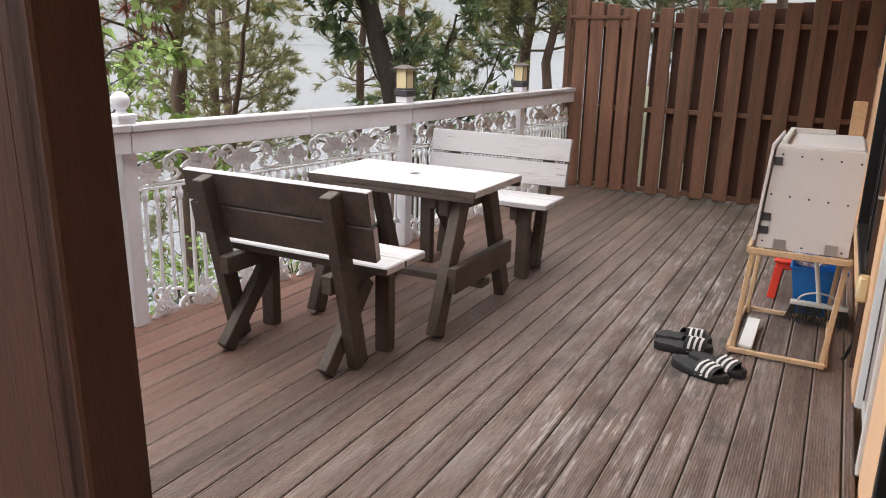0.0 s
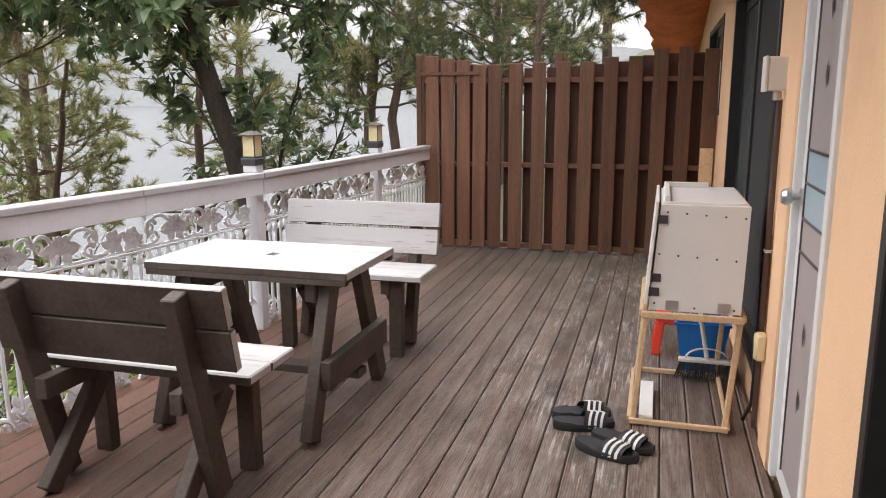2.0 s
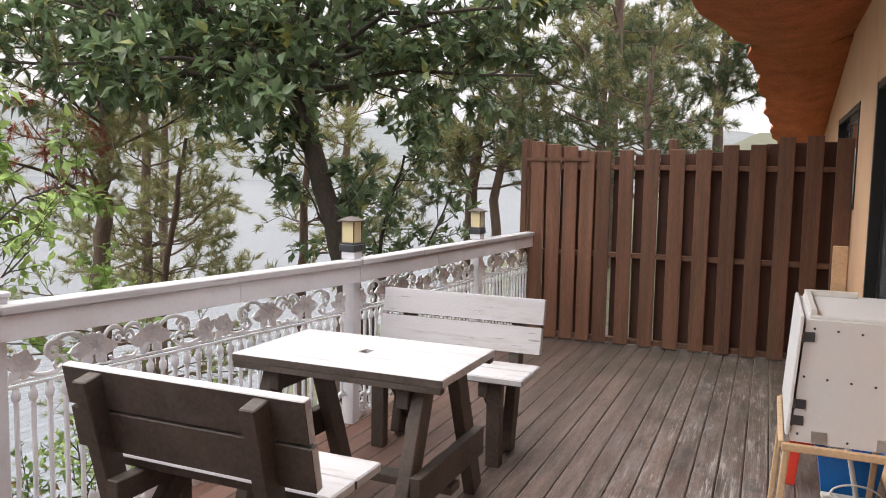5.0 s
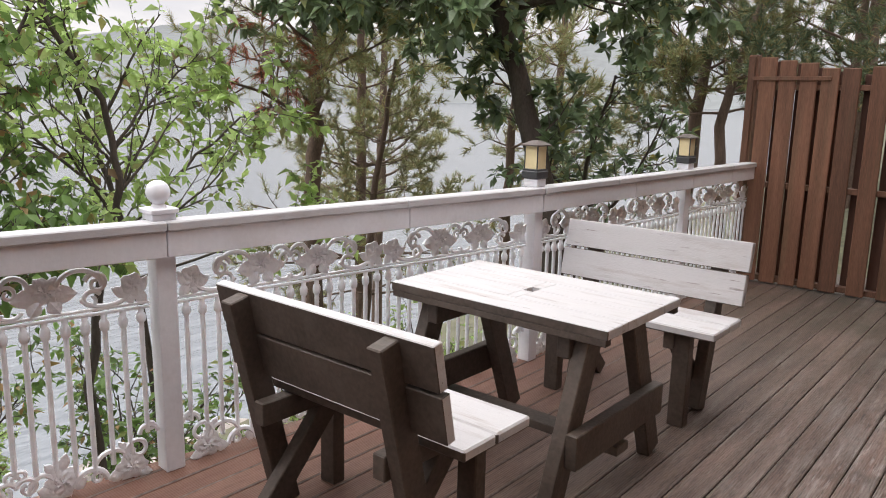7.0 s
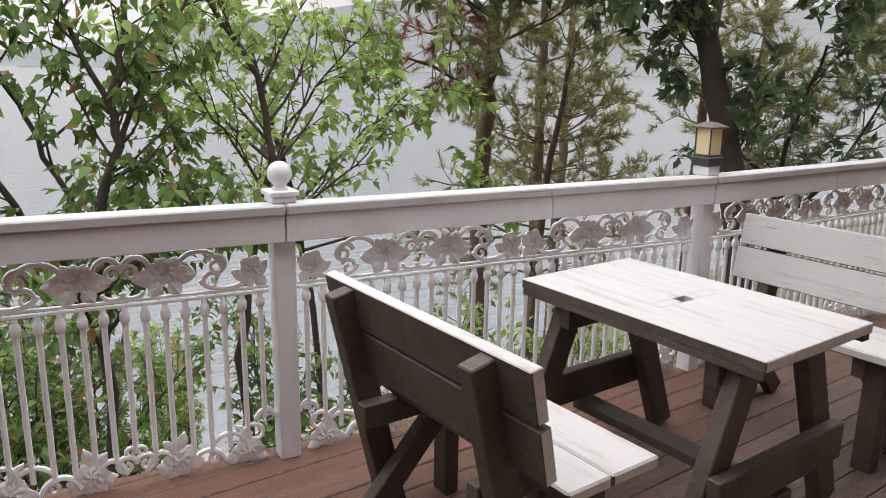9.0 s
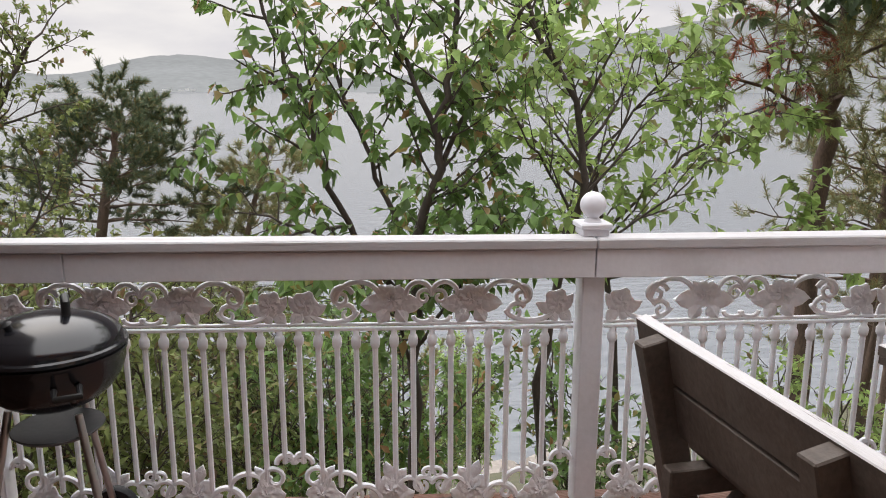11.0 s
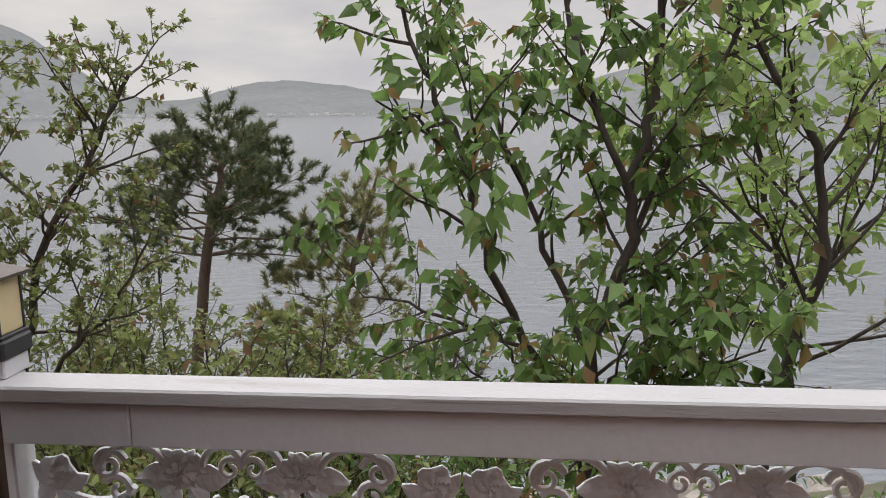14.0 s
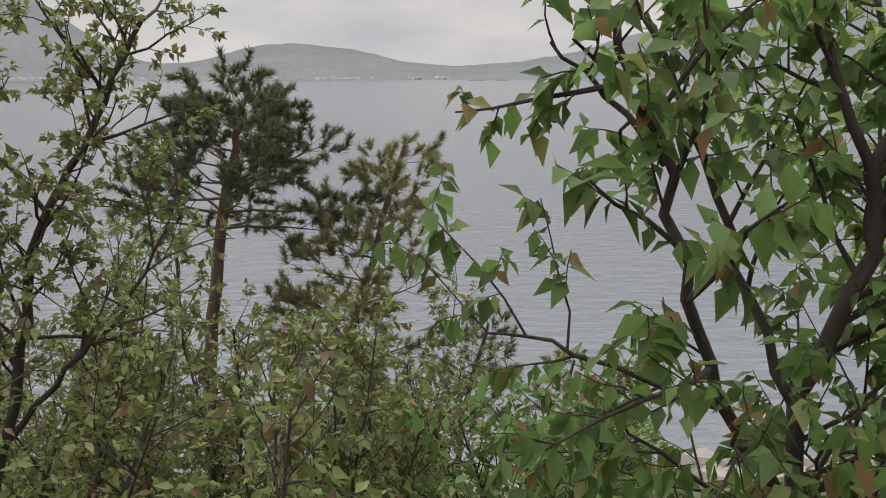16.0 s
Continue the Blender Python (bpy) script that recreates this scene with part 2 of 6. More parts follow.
petals(CAST)
DARKWOOD = mat("dark_stained_wood", (0.075, 0.056, 0.046), 0.6, vary=0.4, scale=5, fine=60, bump=0.4, stretch=(1, 1, 1), stain=(0.12, 0.1, 0.085), stain_amount=0.5, stain_scale=6)
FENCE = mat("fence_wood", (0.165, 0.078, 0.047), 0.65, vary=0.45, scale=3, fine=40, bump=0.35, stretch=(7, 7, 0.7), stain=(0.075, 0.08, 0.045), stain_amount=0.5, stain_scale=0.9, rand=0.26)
# Darker fence wood for the rear planks, the gaps' shade put into its colour.
FENCE_SHADED = mat("fence_wood_shaded", (0.085, 0.038, 0.025), 0.7, vary=0.3, scale=3, fine=40, bump=0.3, stretch=(7, 7, 0.7), rand=0.2)
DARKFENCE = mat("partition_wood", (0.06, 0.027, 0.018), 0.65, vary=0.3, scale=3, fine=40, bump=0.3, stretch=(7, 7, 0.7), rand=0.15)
STUCCO = mat("apricot_stucco", (0.84, 0.55, 0.345), 0.85, vary=0.07, scale=2.5, fine=120, bump=0.35, spec=0.2, stain=(0.5, 0.3, 0.19), stain_amount=0.35, stain_scale=0.9)
SOFFIT = mat("terracotta_render", (0.46, 0.165, 0.077), 0.9, vary=0.4, scale=4, fine=45, bump=1.0, spec=0.15)
ALU = mat("dark_bronze_frame", (0.028, 0.026, 0.026), 0.35, metal=0.3, vary=0.2, bump=0.05)
GLASS = glass_material("window_glass", (0.55, 0.6, 0.6))
SCREEN = mat("insect_screen", (0.035, 0.035, 0.038), 0.9, vary=0.2, fine=400, bump=0.1)
ROOM = mat("dim_room_paint", (0.3, 0.27, 0.23), 0.9, vary=0.05, bump=0.05)
DOORWHITE = mat("door_white", (0.74, 0.74, 0.75), 0.4, vary=0.04, bump=0.05)
FILM_GREY = mat("grey_film", (0.38, 0.335, 0.335), 0.35, vary=0.06, scale=3, bump=0.05)
FILM_BLUE = mat("blue_film", (0.36, 0.47, 0.55), 0.3, vary=0.08, scale=3, bump=0.05)
LEAD = mat("lead_line", (0.12, 0.1, 0.1), 0.4, metal=0.6, bump=0)
STEEL = mat("brushed_steel", (0.6, 0.6, 0.6), 0.3, metal=1.0, vary=0.05, bump=0.05)
GOLD = mat("brass_plate", (0.6, 0.45, 0.15), 0.35, metal=0.8, vary=0.1, bump=0.05)
BLACK = mat("black_enamel", (0.012, 0.012, 0.015), 0.16, vary=0.1, bump=0.02, spec=0.6)
BLACKP = mat("black_plastic", (0.018, 0.018, 0.019), 0.45, vary=0.2, bump=0.1)
RUBBER = mat("black_rubber", (0.02, 0.02, 0.024), 0.55, vary=0.25, fine=160, bump=0.3)
STRIPE = mat("white_rubber", (0.7, 0.7, 0.7), 0.5, vary=0.1, bump=0.1)
PINE_PLANK = mat("raw_pine", (0.6, 0.42, 0.26), 0.65, vary=0.2, scale=8, fine=60, bump=0.2)
BOARDWHITE = mat("white_board", (0.72, 0.71, 0.71), 0.5, vary=0.03, bump=0.08, stain=(0.5, 0.45, 0.42), stain_amount=0.15, stain_scale=6)
REDP = mat("red_plastic", (0.72, 0.05, 0.025), 0.4, vary=0.08, bump=0.05)
BLUEP = mat("blue_plastic", (0.02, 0.19, 0.6), 0.4, vary=0.1, bump=0.05)
BAG = glass_material("clear_bag", (0.85, 0.88, 0.95), 0.15)
BRISTLE = mat("grey_bristle", (0.06, 0.06, 0.055), 0.8, vary=0.4, bump=0)
CREAM = mat("cream_lamp_panel", (0.72, 0.6, 0.36), 0.45, vary=0.06, bump=0.05)
LAMPDARK = mat("dark_lamp_metal", (0.06, 0.06, 0.065), 0.5, metal=0.2, vary=0.2, bump=0.1)
LAMPROOF = mat("lamp_roof", (0.13, 0.105, 0.095), 0.45, metal=0.2, vary=0.2, bump=0.1)
PVC = mat("grey_white_plastic", (0.68, 0.66, 0.63), 0.45, vary=0.05, bump=0.05)
PIPE = mat("brown_pipe", (0.1, 0.06, 0.05), 0.5, vary=0.2, bump=0.1)
GROUND = mat("leafy_soil", (0.09, 0.085, 0.05), 0.95, vary=0.5, scale=0.8, fine=9, bump=0.6, stain=(0.08, 0.12, 0.035), stain_amount=0.7, stain_scale=0.5)
ROCK = mat("shore_rock", (0.3, 0.265, 0.235), 0.9, vary=0.3, scale=0.6, fine=6, bump=0.6)
WATER = water_material()
CLOUDS = cloud_material()
HILL_HAZE_GLOW = hill_material("hill_green_haze_glow", (0.125, 0.13, 0.13), 0.135)
BARK = mat("pine_bark", (0.125, 0.085, 0.065), 0.95, vary=0.5, scale=7, fine=40, bump=1.0, stretch=(2, 2, 0.6))
BARK_DARK = mat("dark_bark", (0.07, 0.055, 0.045), 0.95, vary=0.45, scale=7, fine=40, bump=0.8, stretch=(2, 2, 0.6))
NEEDLE = mat("pine_needles", (0.115, 0.15, 0.078), 0.7, vary=0.2, bump=0, island=0.45, translucent=0.25, alt=(0.27, 0.2, 0.075), alt_at=0.9)
NEEDLE_OLIVE = mat("olive_pine_needles", (0.29, 0.31, 0.145), 0.7, vary=0.2, bump=0, island=0.4, translucent=0.3, alt=(0.3, 0.2, 0.08), alt_at=0.82)
NEEDLE_RED = mat("dead_needles", (0.3, 0.09, 0.045), 0.8, vary=0.3, bump=0, island=0.4)
LEAF_CHERRY = mat("cherry_leaves", (0.175, 0.28, 0.08), 0.4, vary=0.2, scale=5, bump=0, island=0.45, translucent=0.5, alt=(0.36, 0.2, 0.09), alt_at=0.95)
LEAF_LIGHT = mat("fresh_leaves", (0.37, 0.5, 0.16), 0.5, vary=0.2, bump=0, island=0.4, translucent=0.45, alt=(0.2, 0.13, 0.07), alt_at=0.95)
LEAF_MIXED = mat("spring_leaves", (0.225, 0.27, 0.088), 0.5, vary=0.2, bump=0, island=0.45, translucent=0.4, alt=(0.24, 0.15, 0.08), alt_at=0.92)
LEAF_DARK = mat("evergreen_leaves", (0.16, 0.22, 0.11), 0.35, vary=0.25, bump=0, island=0.5, translucent=0.35, spec=0.5, alt=(0.4, 0.32, 0.06), alt_at=0.998)


# ---- mesh helpers ----
class Geo:
    """Collects vertices and faces of one mesh; every face has a material slot."""

    def __init__(self):
        self.v, self.f, self.s = [], [], []

    def add(self, verts, faces, slot=0):
        k = len(self.v)
        self.v += [tuple(p) for p in verts]
        self.f += [tuple(i + k for i in f) for f in faces]
        self.s += [slot] * len(faces)

    def box(self, c, size, m=None, b=0.004, slot=0, slots=None, edge=None):
        """A box with chamfered edges. slots: material slots of the faces -x +x -y +y -z +z."""
        h = [s / 2 for s in size]
        b = min(b, *(x * 0.45 for x in h))
        vs, idx = [], {}
        for sx in (-1, 1):
            for sy in (-1, 1):
                for sz in (-1, 1):
                    for a in range(3):
                        p = [sx * (h[0] - b), sy * (h[1] - b), sz * (h[2] - b)]
                        p[a] = (sx, sy, sz)[a] * h[a]
                        idx[sx, sy, sz, a] = len(vs)
                        vs.append(Vector(p))
        fs, ss = [], []

        def face(ids, want, slot_of):
            n = (vs[ids[1]] - vs[ids[0]]).cross(vs[ids[2]] - vs[ids[0]])
            if n.dot(want) < 0:
                ids = ids[::-1]
            fs.append(ids)
            ss.append(slot_of)
        k = 0
        for a in range(3):
            o1, o2 = [x for x in range(3) if x != a]
            for sg in (-1, 1):
                ids = []
                for p, q in ((-1, -1), (1, -1), (1, 1), (-1, 1)):
                    s = [0, 0, 0]
                    s[a], s[o1], s[o2] = sg, p, q
                    ids.append(idx[(*s, a)])
                w = Vector((0, 0, 0))
                w[a] = sg
                face(ids, w, slots[k] if slots else slot)
                k += 1
        for a in range(3):
            o1, o2 = [x for x in range(3) if x != a]
            for p in (-1, 1):
                for q in (-1, 1):
                    lo, hi = [0, 0, 0], [0, 0, 0]
                    lo[a], hi[a] = -1, 1
                    for s in (lo, hi):
                        s[o1], s[o2] = p, q
                    w = Vector((0, 0, 0))
                    w[o1], w[o2] = p, q
                    face([idx[(*lo, o1)], idx[(*hi, o1)], idx[(*hi, o2)], idx[(*lo, o2)]], w, edge if edge is not None else slots[2 * o2 + (q > 0)] if slots else slot)
        for sx in (-1, 1):
            for sy in (-1, 1):
                for sz in (-1, 1):
                    face([idx[sx, sy, sz, a] for a in range(3)], Vector((sx, sy, sz)), slots[4 + (sz > 0)] if slots else slot)
        t = Matrix.Translation(c) @ (m.to_4x4() if m else Matrix())
        k = len(self.v)
        self.v += [tuple(t @ p) for p in vs]
        self.f += [tuple(i + k for i in f) for f in fs]
        self.s += ss
        return self

    def beam(self, a, b, w, d, side=(1, 0, 0), bev=0.004, slot=0):
        """A squared timber from a to b; w along side, d across it."""
        a, b = Vector(a), Vector(b)
        z = (b - a).normalized()
        x = (Vector(side) - z * z.dot(Vector(side))).normalized()
        y = z.cross(x)
        m = Matrix((x, y, z)).transposed()
        return self.box((a + b) / 2, (w, d, (b - a).length), m, bev, slot)

    def tube(self, pts, radii, n=8, slot=0, cap=True):
        pts = [Vector(p) for p in pts]
        if not hasattr(radii, "__len__"):
            radii = [radii] * len(pts)
        x, rings = None, []
        for i, p in enumerate(pts):
            d = (pts[min(i + 1, len(pts) - 1)] - pts[max(i - 1, 0)])
            d = d.normalized() if d.length > 1e-9 else Vector((0, 0, 1))
            if x is None:
                x = d.orthogonal().normalized()
            x = x - d * d.dot(x)
            x = x.normalized() if x.length > 1e-6 else d.orthogonal().normalized()
            y = d.cross(x)
            rings.append([p + (x * math.cos(2 * math.pi * k / n) + y * math.sin(2 * math.pi * k / n)) * radii[i] for k in range(n)])
        vs = [q for r in rings for q in r]
        fs = [(i * n + k, i * n + (k + 1) % n, (i + 1) * n + (k + 1) % n, (i + 1) * n + k) for i in range(len(pts) - 1) for k in range(n)]
        if cap:
            fs += [tuple(range(n))[::-1], tuple(range((len(pts) - 1) * n, len(pts) * n))]
        self.add(vs, fs, slot)
        return self

    def lathe(self, prof, n=24, m=None, slot=0):
        """Turned about z: prof is radius, height from below to above."""
        m = m or Matrix()
        vs = [m @ Vector((r * math.cos(2 * math.pi * k / n), r * math.sin(2 * math.pi * k / n), z)) for r, z in prof for k in range(n)]
        fs = [(i * n + k, i * n + (k + 1) % n, (i + 1) * n + (k + 1) % n, (i + 1) * n + k) for i in range(len(prof) - 1) for k in range(n)]
        fs += [tuple(range(n))[::-1], tuple(range((len(prof) - 1) * n, len(prof) * n))]
        self.add(vs, fs, slot)
        return self


def mesh_object(name, geo, mats, parent=None, label="", smooth=False):
    me = bpy.data.meshes.new(name)
    me.from_pydata(geo.v, [], geo.f)
    for m in mats if isinstance(mats, (list, tuple)) else [mats]:
        me.materials.append(m)
    me.polygons.foreach_set("material_index", geo.s)
    if smooth:
        me.polygons.foreach_set("use_smooth", [True] * len(me.polygons))
        me.set_sharp_from_angle(angle=radians(40))
    me.update()
    ob = new(name, me)
    if parent:
        ob.parent = parent
    if label:
        ob["label"] = label
    return ob


def part(name, geo, material, parent, label="", smooth=False):
    return mesh_object(name, geo, material, parent, label, smooth)


def thing(name, at, label, category, group="", kind="", rz=0):
    ob = new(name)
    ob.empty_display_size = 0.1
    ob.matrix_basis = pose(*at, 0, 0, rz)
    return tagged(ob, label, category, group, kind)


def shared(name, me, parent, loc, rot=(0, 0, 0), scale=(1, 1, 1)):
    """A piece that shares its mesh with others."""
    ob = new(name, me)
    ob.parent = parent
    ob.location, ob.rotation_euler, ob.scale = loc, rot, scale
    return ob


def B(c, size, b=0.004, m=None, slots=None):
    return Geo().box(c, size, m, b, 0, slots)


# ---- the plan ----
WALL = 0.615          # face of the house
FENCE_Y = 7.15        # far fence
PART_Y = 0.45         # near partition
RAIL = [(-2.846, 0.30), (-2.478, 2.275), (-2.165, 4.26), (-2.06, 6.02), (-1.985, 7.2)]   # middle line of the railing
RAIL_TOP = 0.966


def slope(x, y):
    """Height of the hillside under and beyond the deck."""
    d = -x - 2.6
    z = -0.75 - 0.54 * max(d, 0) if d > 0 else -0.75
    bumpy = noise.noise((x * 0.25, y * 0.25, 0)) * 0.5 + noise.noise((x * 0.9, y * 0.9, 3)) * 0.12
    return max(z, -24) + (bumpy if d > 1 else bumpy * max(d, 0))


SEA = -17.3


# ---- ground, water, distance ----
def ground():
    g = Geo()
    xs = [400, 60, 20, 6, 2, 0, -1.5] + [-2.5 - 1.2 * i for i in range(36)] + [-60, -120, -400, -1500, -4000]
    ys = [-4000, -900, -300, -120, -70] + [-50 + 2.5 * i for i in range(45)] + [70, 100, 160, 300, 900, 4000]
    for x in xs:
        for y in ys:
            g.v.append((x, y, slope(x, y) + (0.22 * max(y - 12, 0) ** 0.8 if y < 200 and x > -25 else 0)))
    for i in range(len(xs) - 1):
        for j in range(len(ys) - 1):
            k = i * len(ys) + j
            g.f.append((k, k + 1, k + len(ys) + 1, k + len(ys)))
            g.s.append(0)
    tagged(mesh_object("ground", g, GROUND, smooth=True), "steep leafy hillside of dark soil running down to the sea", "ground", kind="structure")


ground()
g = Geo()
g.add([(-4800, -4500, SEA), (-20, -4500, SEA), (-20, 4800, SEA), (-4800, 4800, SEA)], [(0, 1, 2, 3)])
tagged(mesh_object("water", g, WATER), "calm grey sea with fine ripples under a pale sky", "sea", kind="structure")


def hills():
    """The far shore: wooded ridges round the bay, haze put into their colour, by bearing from due west towards north.
    """
    def crest(a):
        z = 40
        for c, w, h in ((-24, 5.5, 255), (-40, 13, 210), (-7, 4.5, 95), (-1, 4, 60), (9, 5, 15), (21, 7, 135), (30, 6, 90), (38, 10, 190), (58, 16, 210), (85, 16, 180), (-65, 20, 250)):
            z += h * math.exp(-((a - c) / w) ** 2)
        return z * 0.93 + 9 * noise.noise((a * 0.35, 2, 0)) + 4 * noise.noise((a * 1.3, 5, 0))
    g = Geo()
    steps, rows = 300, ((3000, 0.0), (3060, 0.05), (3300, 0.42), (3700, 0.8), (4000, 1.0), (4300, 0.75))
    for i in range(steps + 1):
        a = -75 + 170 * i / steps
        for r, k in rows:
            j = 1 + 0.1 * noise.noise((a * 0.5, r * 0.004, 1)) * (0 < k < 1)
            ca, sa = math.cos(radians(a)), math.sin(radians(a))
            rr = r if k else 3000 + 120 * noise.noise((a * 0.22, 0, 7))
            g.v.append((-rr * ca, rr * sa, SEA - 1 + (crest(a) * k * j * (rr / 3050) if k else 0)))
    m = len(rows)
    for i in range(steps):
        for j in range(m - 1):
            k = i * m + j
            g.f.append((k, k + m, k + m + 1, k + 1))
            g.s.append(0)
    tagged(mesh_object("backdrop", g, HILL_HAZE_GLOW, smooth=True), "grey-green wooded hills along the far shore, haze painted as a faint glow", "hills", kind="structure")
    # pale houses of the village on the far shore
    rng = random.Random(5)
    g = Geo()
    for i in range(90):
        a = radians(rng.choice((rng.uniform(-26, -8), rng.uniform(-12, 6))))
        r = 2985 + rng.uniform(0, 60)
        g.box((-r * math.cos(a), r * math.sin(a), SEA + 4 + rng.uniform(0, 7)), (rng.uniform(8, 20), rng.uniform(8, 24), rng.uniform(4, 10)), None, 0.1)
    tagged(mesh_object("far_village", g, PVC), "tiny pale houses of a village on the far shore", "village", kind="stuff")


hills()
g = Geo()
for i in range(61):
    a = radians(-85 + 195 * i / 60)
    for z in (SEA - 30, 300, 700, 1200, 1800):
        g.v.append((-4400 * math.cos(a), 4400 * math.sin(a), z))
for i in range(60):
    for j in range(4):
        g.f.append((i * 5 + j, i * 5 + j + 1, i * 5 + j + 6, i * 5 + j + 5))
        g.s.append(0)
tagged(mesh_object("backdrop_sky", g, CLOUDS), "pale overcast sky with soft long clouds", "sky", kind="structure")
# low rocks where the slope meets the sea
g = Geo()
rng = random.Random(11)
for i in range(150):
    y = rng.uniform(-18, 34)
    x = -32.0 + rng.uniform(-2.4, 2.6)
    s = rng.uniform(0.5, 1.7)
    ring = [(x + s * rng.uniform(0.7, 1.2) * math.cos(t), y + s * rng.uniform(0.8, 1.4) * math.sin(t), SEA + rng.uniform(-0.3, 0.25)) for t in [k * math.pi / 3.5 for k in range(7)]]
    top = [(x + 0.55 * (p[0] - x) + rng.uniform(-0.1, 0.1), y + 0.55 * (p[1] - y), SEA + s * rng.uniform(0.3, 0.6)) for p in ring]
    g.add(ring + top, [(k, (k + 1) % 7, 7 + (k + 1) % 7, 7 + k) for k in range(7)] + [tuple(range(7, 14))])
tagged(mesh_object("shore_rocks", g, ROCK), "pale weathered rocks along the waterline", "rocks", kind="stuff")


def islet(bearing, length, height, seed):
    """A low rock far out in the bay."""
    rng = random.Random(seed)
    a = radians(bearing)
    at = (-2400 * math.cos(a), 2400 * math.sin(a), SEA)
    g = Geo()
    n = 14
    for k in range(3):
        for i in range(n):
            t = 2 * math.pi * i / n
            r = (1.0, 0.8, 0.35)[k] * rng.uniform(0.85, 1.1)
            g.v.append((0.25 * length * r * math.cos(t), 0.5 * length * r * math.sin(t), (-2, 0.55 * height, height)[k] * rng.uniform(0.8, 1.1)))
    for k in range(2):
        for i in range(n):
            g.f.append((k * n + i, k * n + (i + 1) % n, (k + 1) * n + (i + 1) % n, (k + 1) * n + i))
    g.f.append(tuple(range(2 * n, 3 * n)))
    g.s = [0] * len(g.f)
    # Islets take the hills' colour, with its glow painted in as haze.
    ob = tagged(mesh_object("islet", g, HILL_HAZE_GLOW), "low dark rocky islet far out in the bay", "islet", "islets in the bay")
    ob.location = at


islet(7.9, 62, 6, 1)
islet(9.7, 52, 5, 2)


# ---- the house ----
def house():
    t = 0.22
    x0, x1 = WALL, WALL + t
    top = 3.3
    doors = ((0.30, 2.00, 0.06, 2.06), (2.51, 3.10, 0.0, 2.11), (3.75, 5.98, 0.14, 2.08), (7.0, 8.9, 1.25, 2.07))
    wall = thing("wall_house", (0, 0, 0), "apricot rendered house wall with a door and dark-framed windows", "wall", kind="structure")
    edges = [-6.0]
    for a, b, z0, z1 in doors:
        part("wall_panel", B(((x0 + x1) / 2, (edges[-1] + a) / 2, top / 2 - 0.4), (t, a - edges[-1], top + 0.8), 0.012), STUCCO, wall)
        part("wall_panel", B(((x0 + x1) / 2, (a + b) / 2, (z1 + top) / 2), (t, b - a, top - z1), 0.001), STUCCO, wall)
        if z0 > 0.01:
            part("wall_panel", B(((x0 + x1) / 2, (a + b) / 2, (z0 - 0.8) / 2), (t, b - a, z0 + 0.8), 0.001), STUCCO, wall)
        edges.append(b)
    part("wall_panel", B(((x0 + x1) / 2, (edges[-1] + 11.6) / 2, top / 2 - 0.4), (t, 11.6 - edges[-1], top + 0.8), 0.012), STUCCO, wall)
    # rounded render pilasters beside the white door
    for y, w in ((3.23, 0.25),):
        part("door_surround", B((x0 - 0.004, y, 1.35), (0.036, w, 2.7), 0.014), STUCCO, wall, smooth=True)
    # rooms behind the glass
    room = thing("room_shell", (0, 0, 0), "plain dim rooms behind the glazed openings", "room", kind="structure")
    part("back_wall", B((4.2, 4, 1.3), (0.1, 20.2, 3.6), 0.002), ROOM, room)
    part("room_floor", B((2.5, 4, -0.05), (3.3, 20, 0.1), 0.002), ROOM, room)
    part("room_ceiling", B((2.5, 4, 2.5), (3.3, 20, 0.1), 0.002), ROOM, room)
    for y in (-6.1, 2.28, 3.4, 6.4, 14.1):
        part("side_wall", B((2.5, y, 1.25), (3.25, 0.08, 2.38), 0.002), ROOM, room)
    # roof slab and parapet above the eaves
    part("roof_slab", B((2.45, 2.8, 3.42), (4.1, 17.6, 0.2), 0.01), SOFFIT, room)


def opening_frame(name, y0, y1, z0, z1, label, leaves, kind_of):
    """A dark aluminium sliding window or door: outer frame, leaves with stiles and panes."""
    w = thing(name, (WALL, 0, 0), label, kind_of, kind="structure")
    f = Geo()
    for y in (y0 + 0.025, y1 - 0.025):
        f.box((0.058, y, (z0 + z1) / 2), (0.13, 0.05, z1 - z0), None, 0.004)
    for z in (z0 + 0.025, z1 - 0.025):
        f.box((0.058, (y0 + y1) / 2, z), (0.125, y1 - y0 - 0.1, 0.05), None, 0.004)
    part("window_frame", f, ALU, w)
    for a, b, x, pane in leaves:
        x += 0.03
        s = Geo()
        for y in (a + 0.03, b - 0.03):
            s.box((x, y, (z0 + z1) / 2), (0.03, 0.06, z1 - z0 - 0.1), None, 0.003)
        for z in (z0 + 0.085, z1 - 0.085):
            s.box((x, (a + b) / 2, z), (0.028, b - a - 0.12, 0.07), None, 0.003)
        sash = part("sash", s, ALU, w)
        p = part("pane", B((x, (a + b) / 2, (z0 + z1) / 2), (0.006, b - a - 0.115, z1 - z0 - 0.235), 0.0005), pane, sash)
        p.visible_shadow = pane is not GLASS
    return w


house()
opening_frame("window_1", 3.75, 5.98, 0.14, 2.08, "dark sliding glass door with an insect screen, closed", ((3.79, 4.80, 0.0, SCREEN), (4.74, 5.93, 0.045, GLASS)), "sliding door")
opening_frame("door_2", 0.30, 2.00, 0.06, 2.06, "dark-framed sliding glass door beside the deck, closed", ((0.35, 1.19, 0.0, GLASS), (1.14, 1.95, 0.045, GLASS)), "sliding door")
opening_frame("window_2", 7.0, 8.9, 1.25, 2.07, "small dark-framed sliding window beyond the fence", ((7.05, 7.98, 0.0, GLASS), (7.92, 8.85, 0.045, GLASS)), "window")


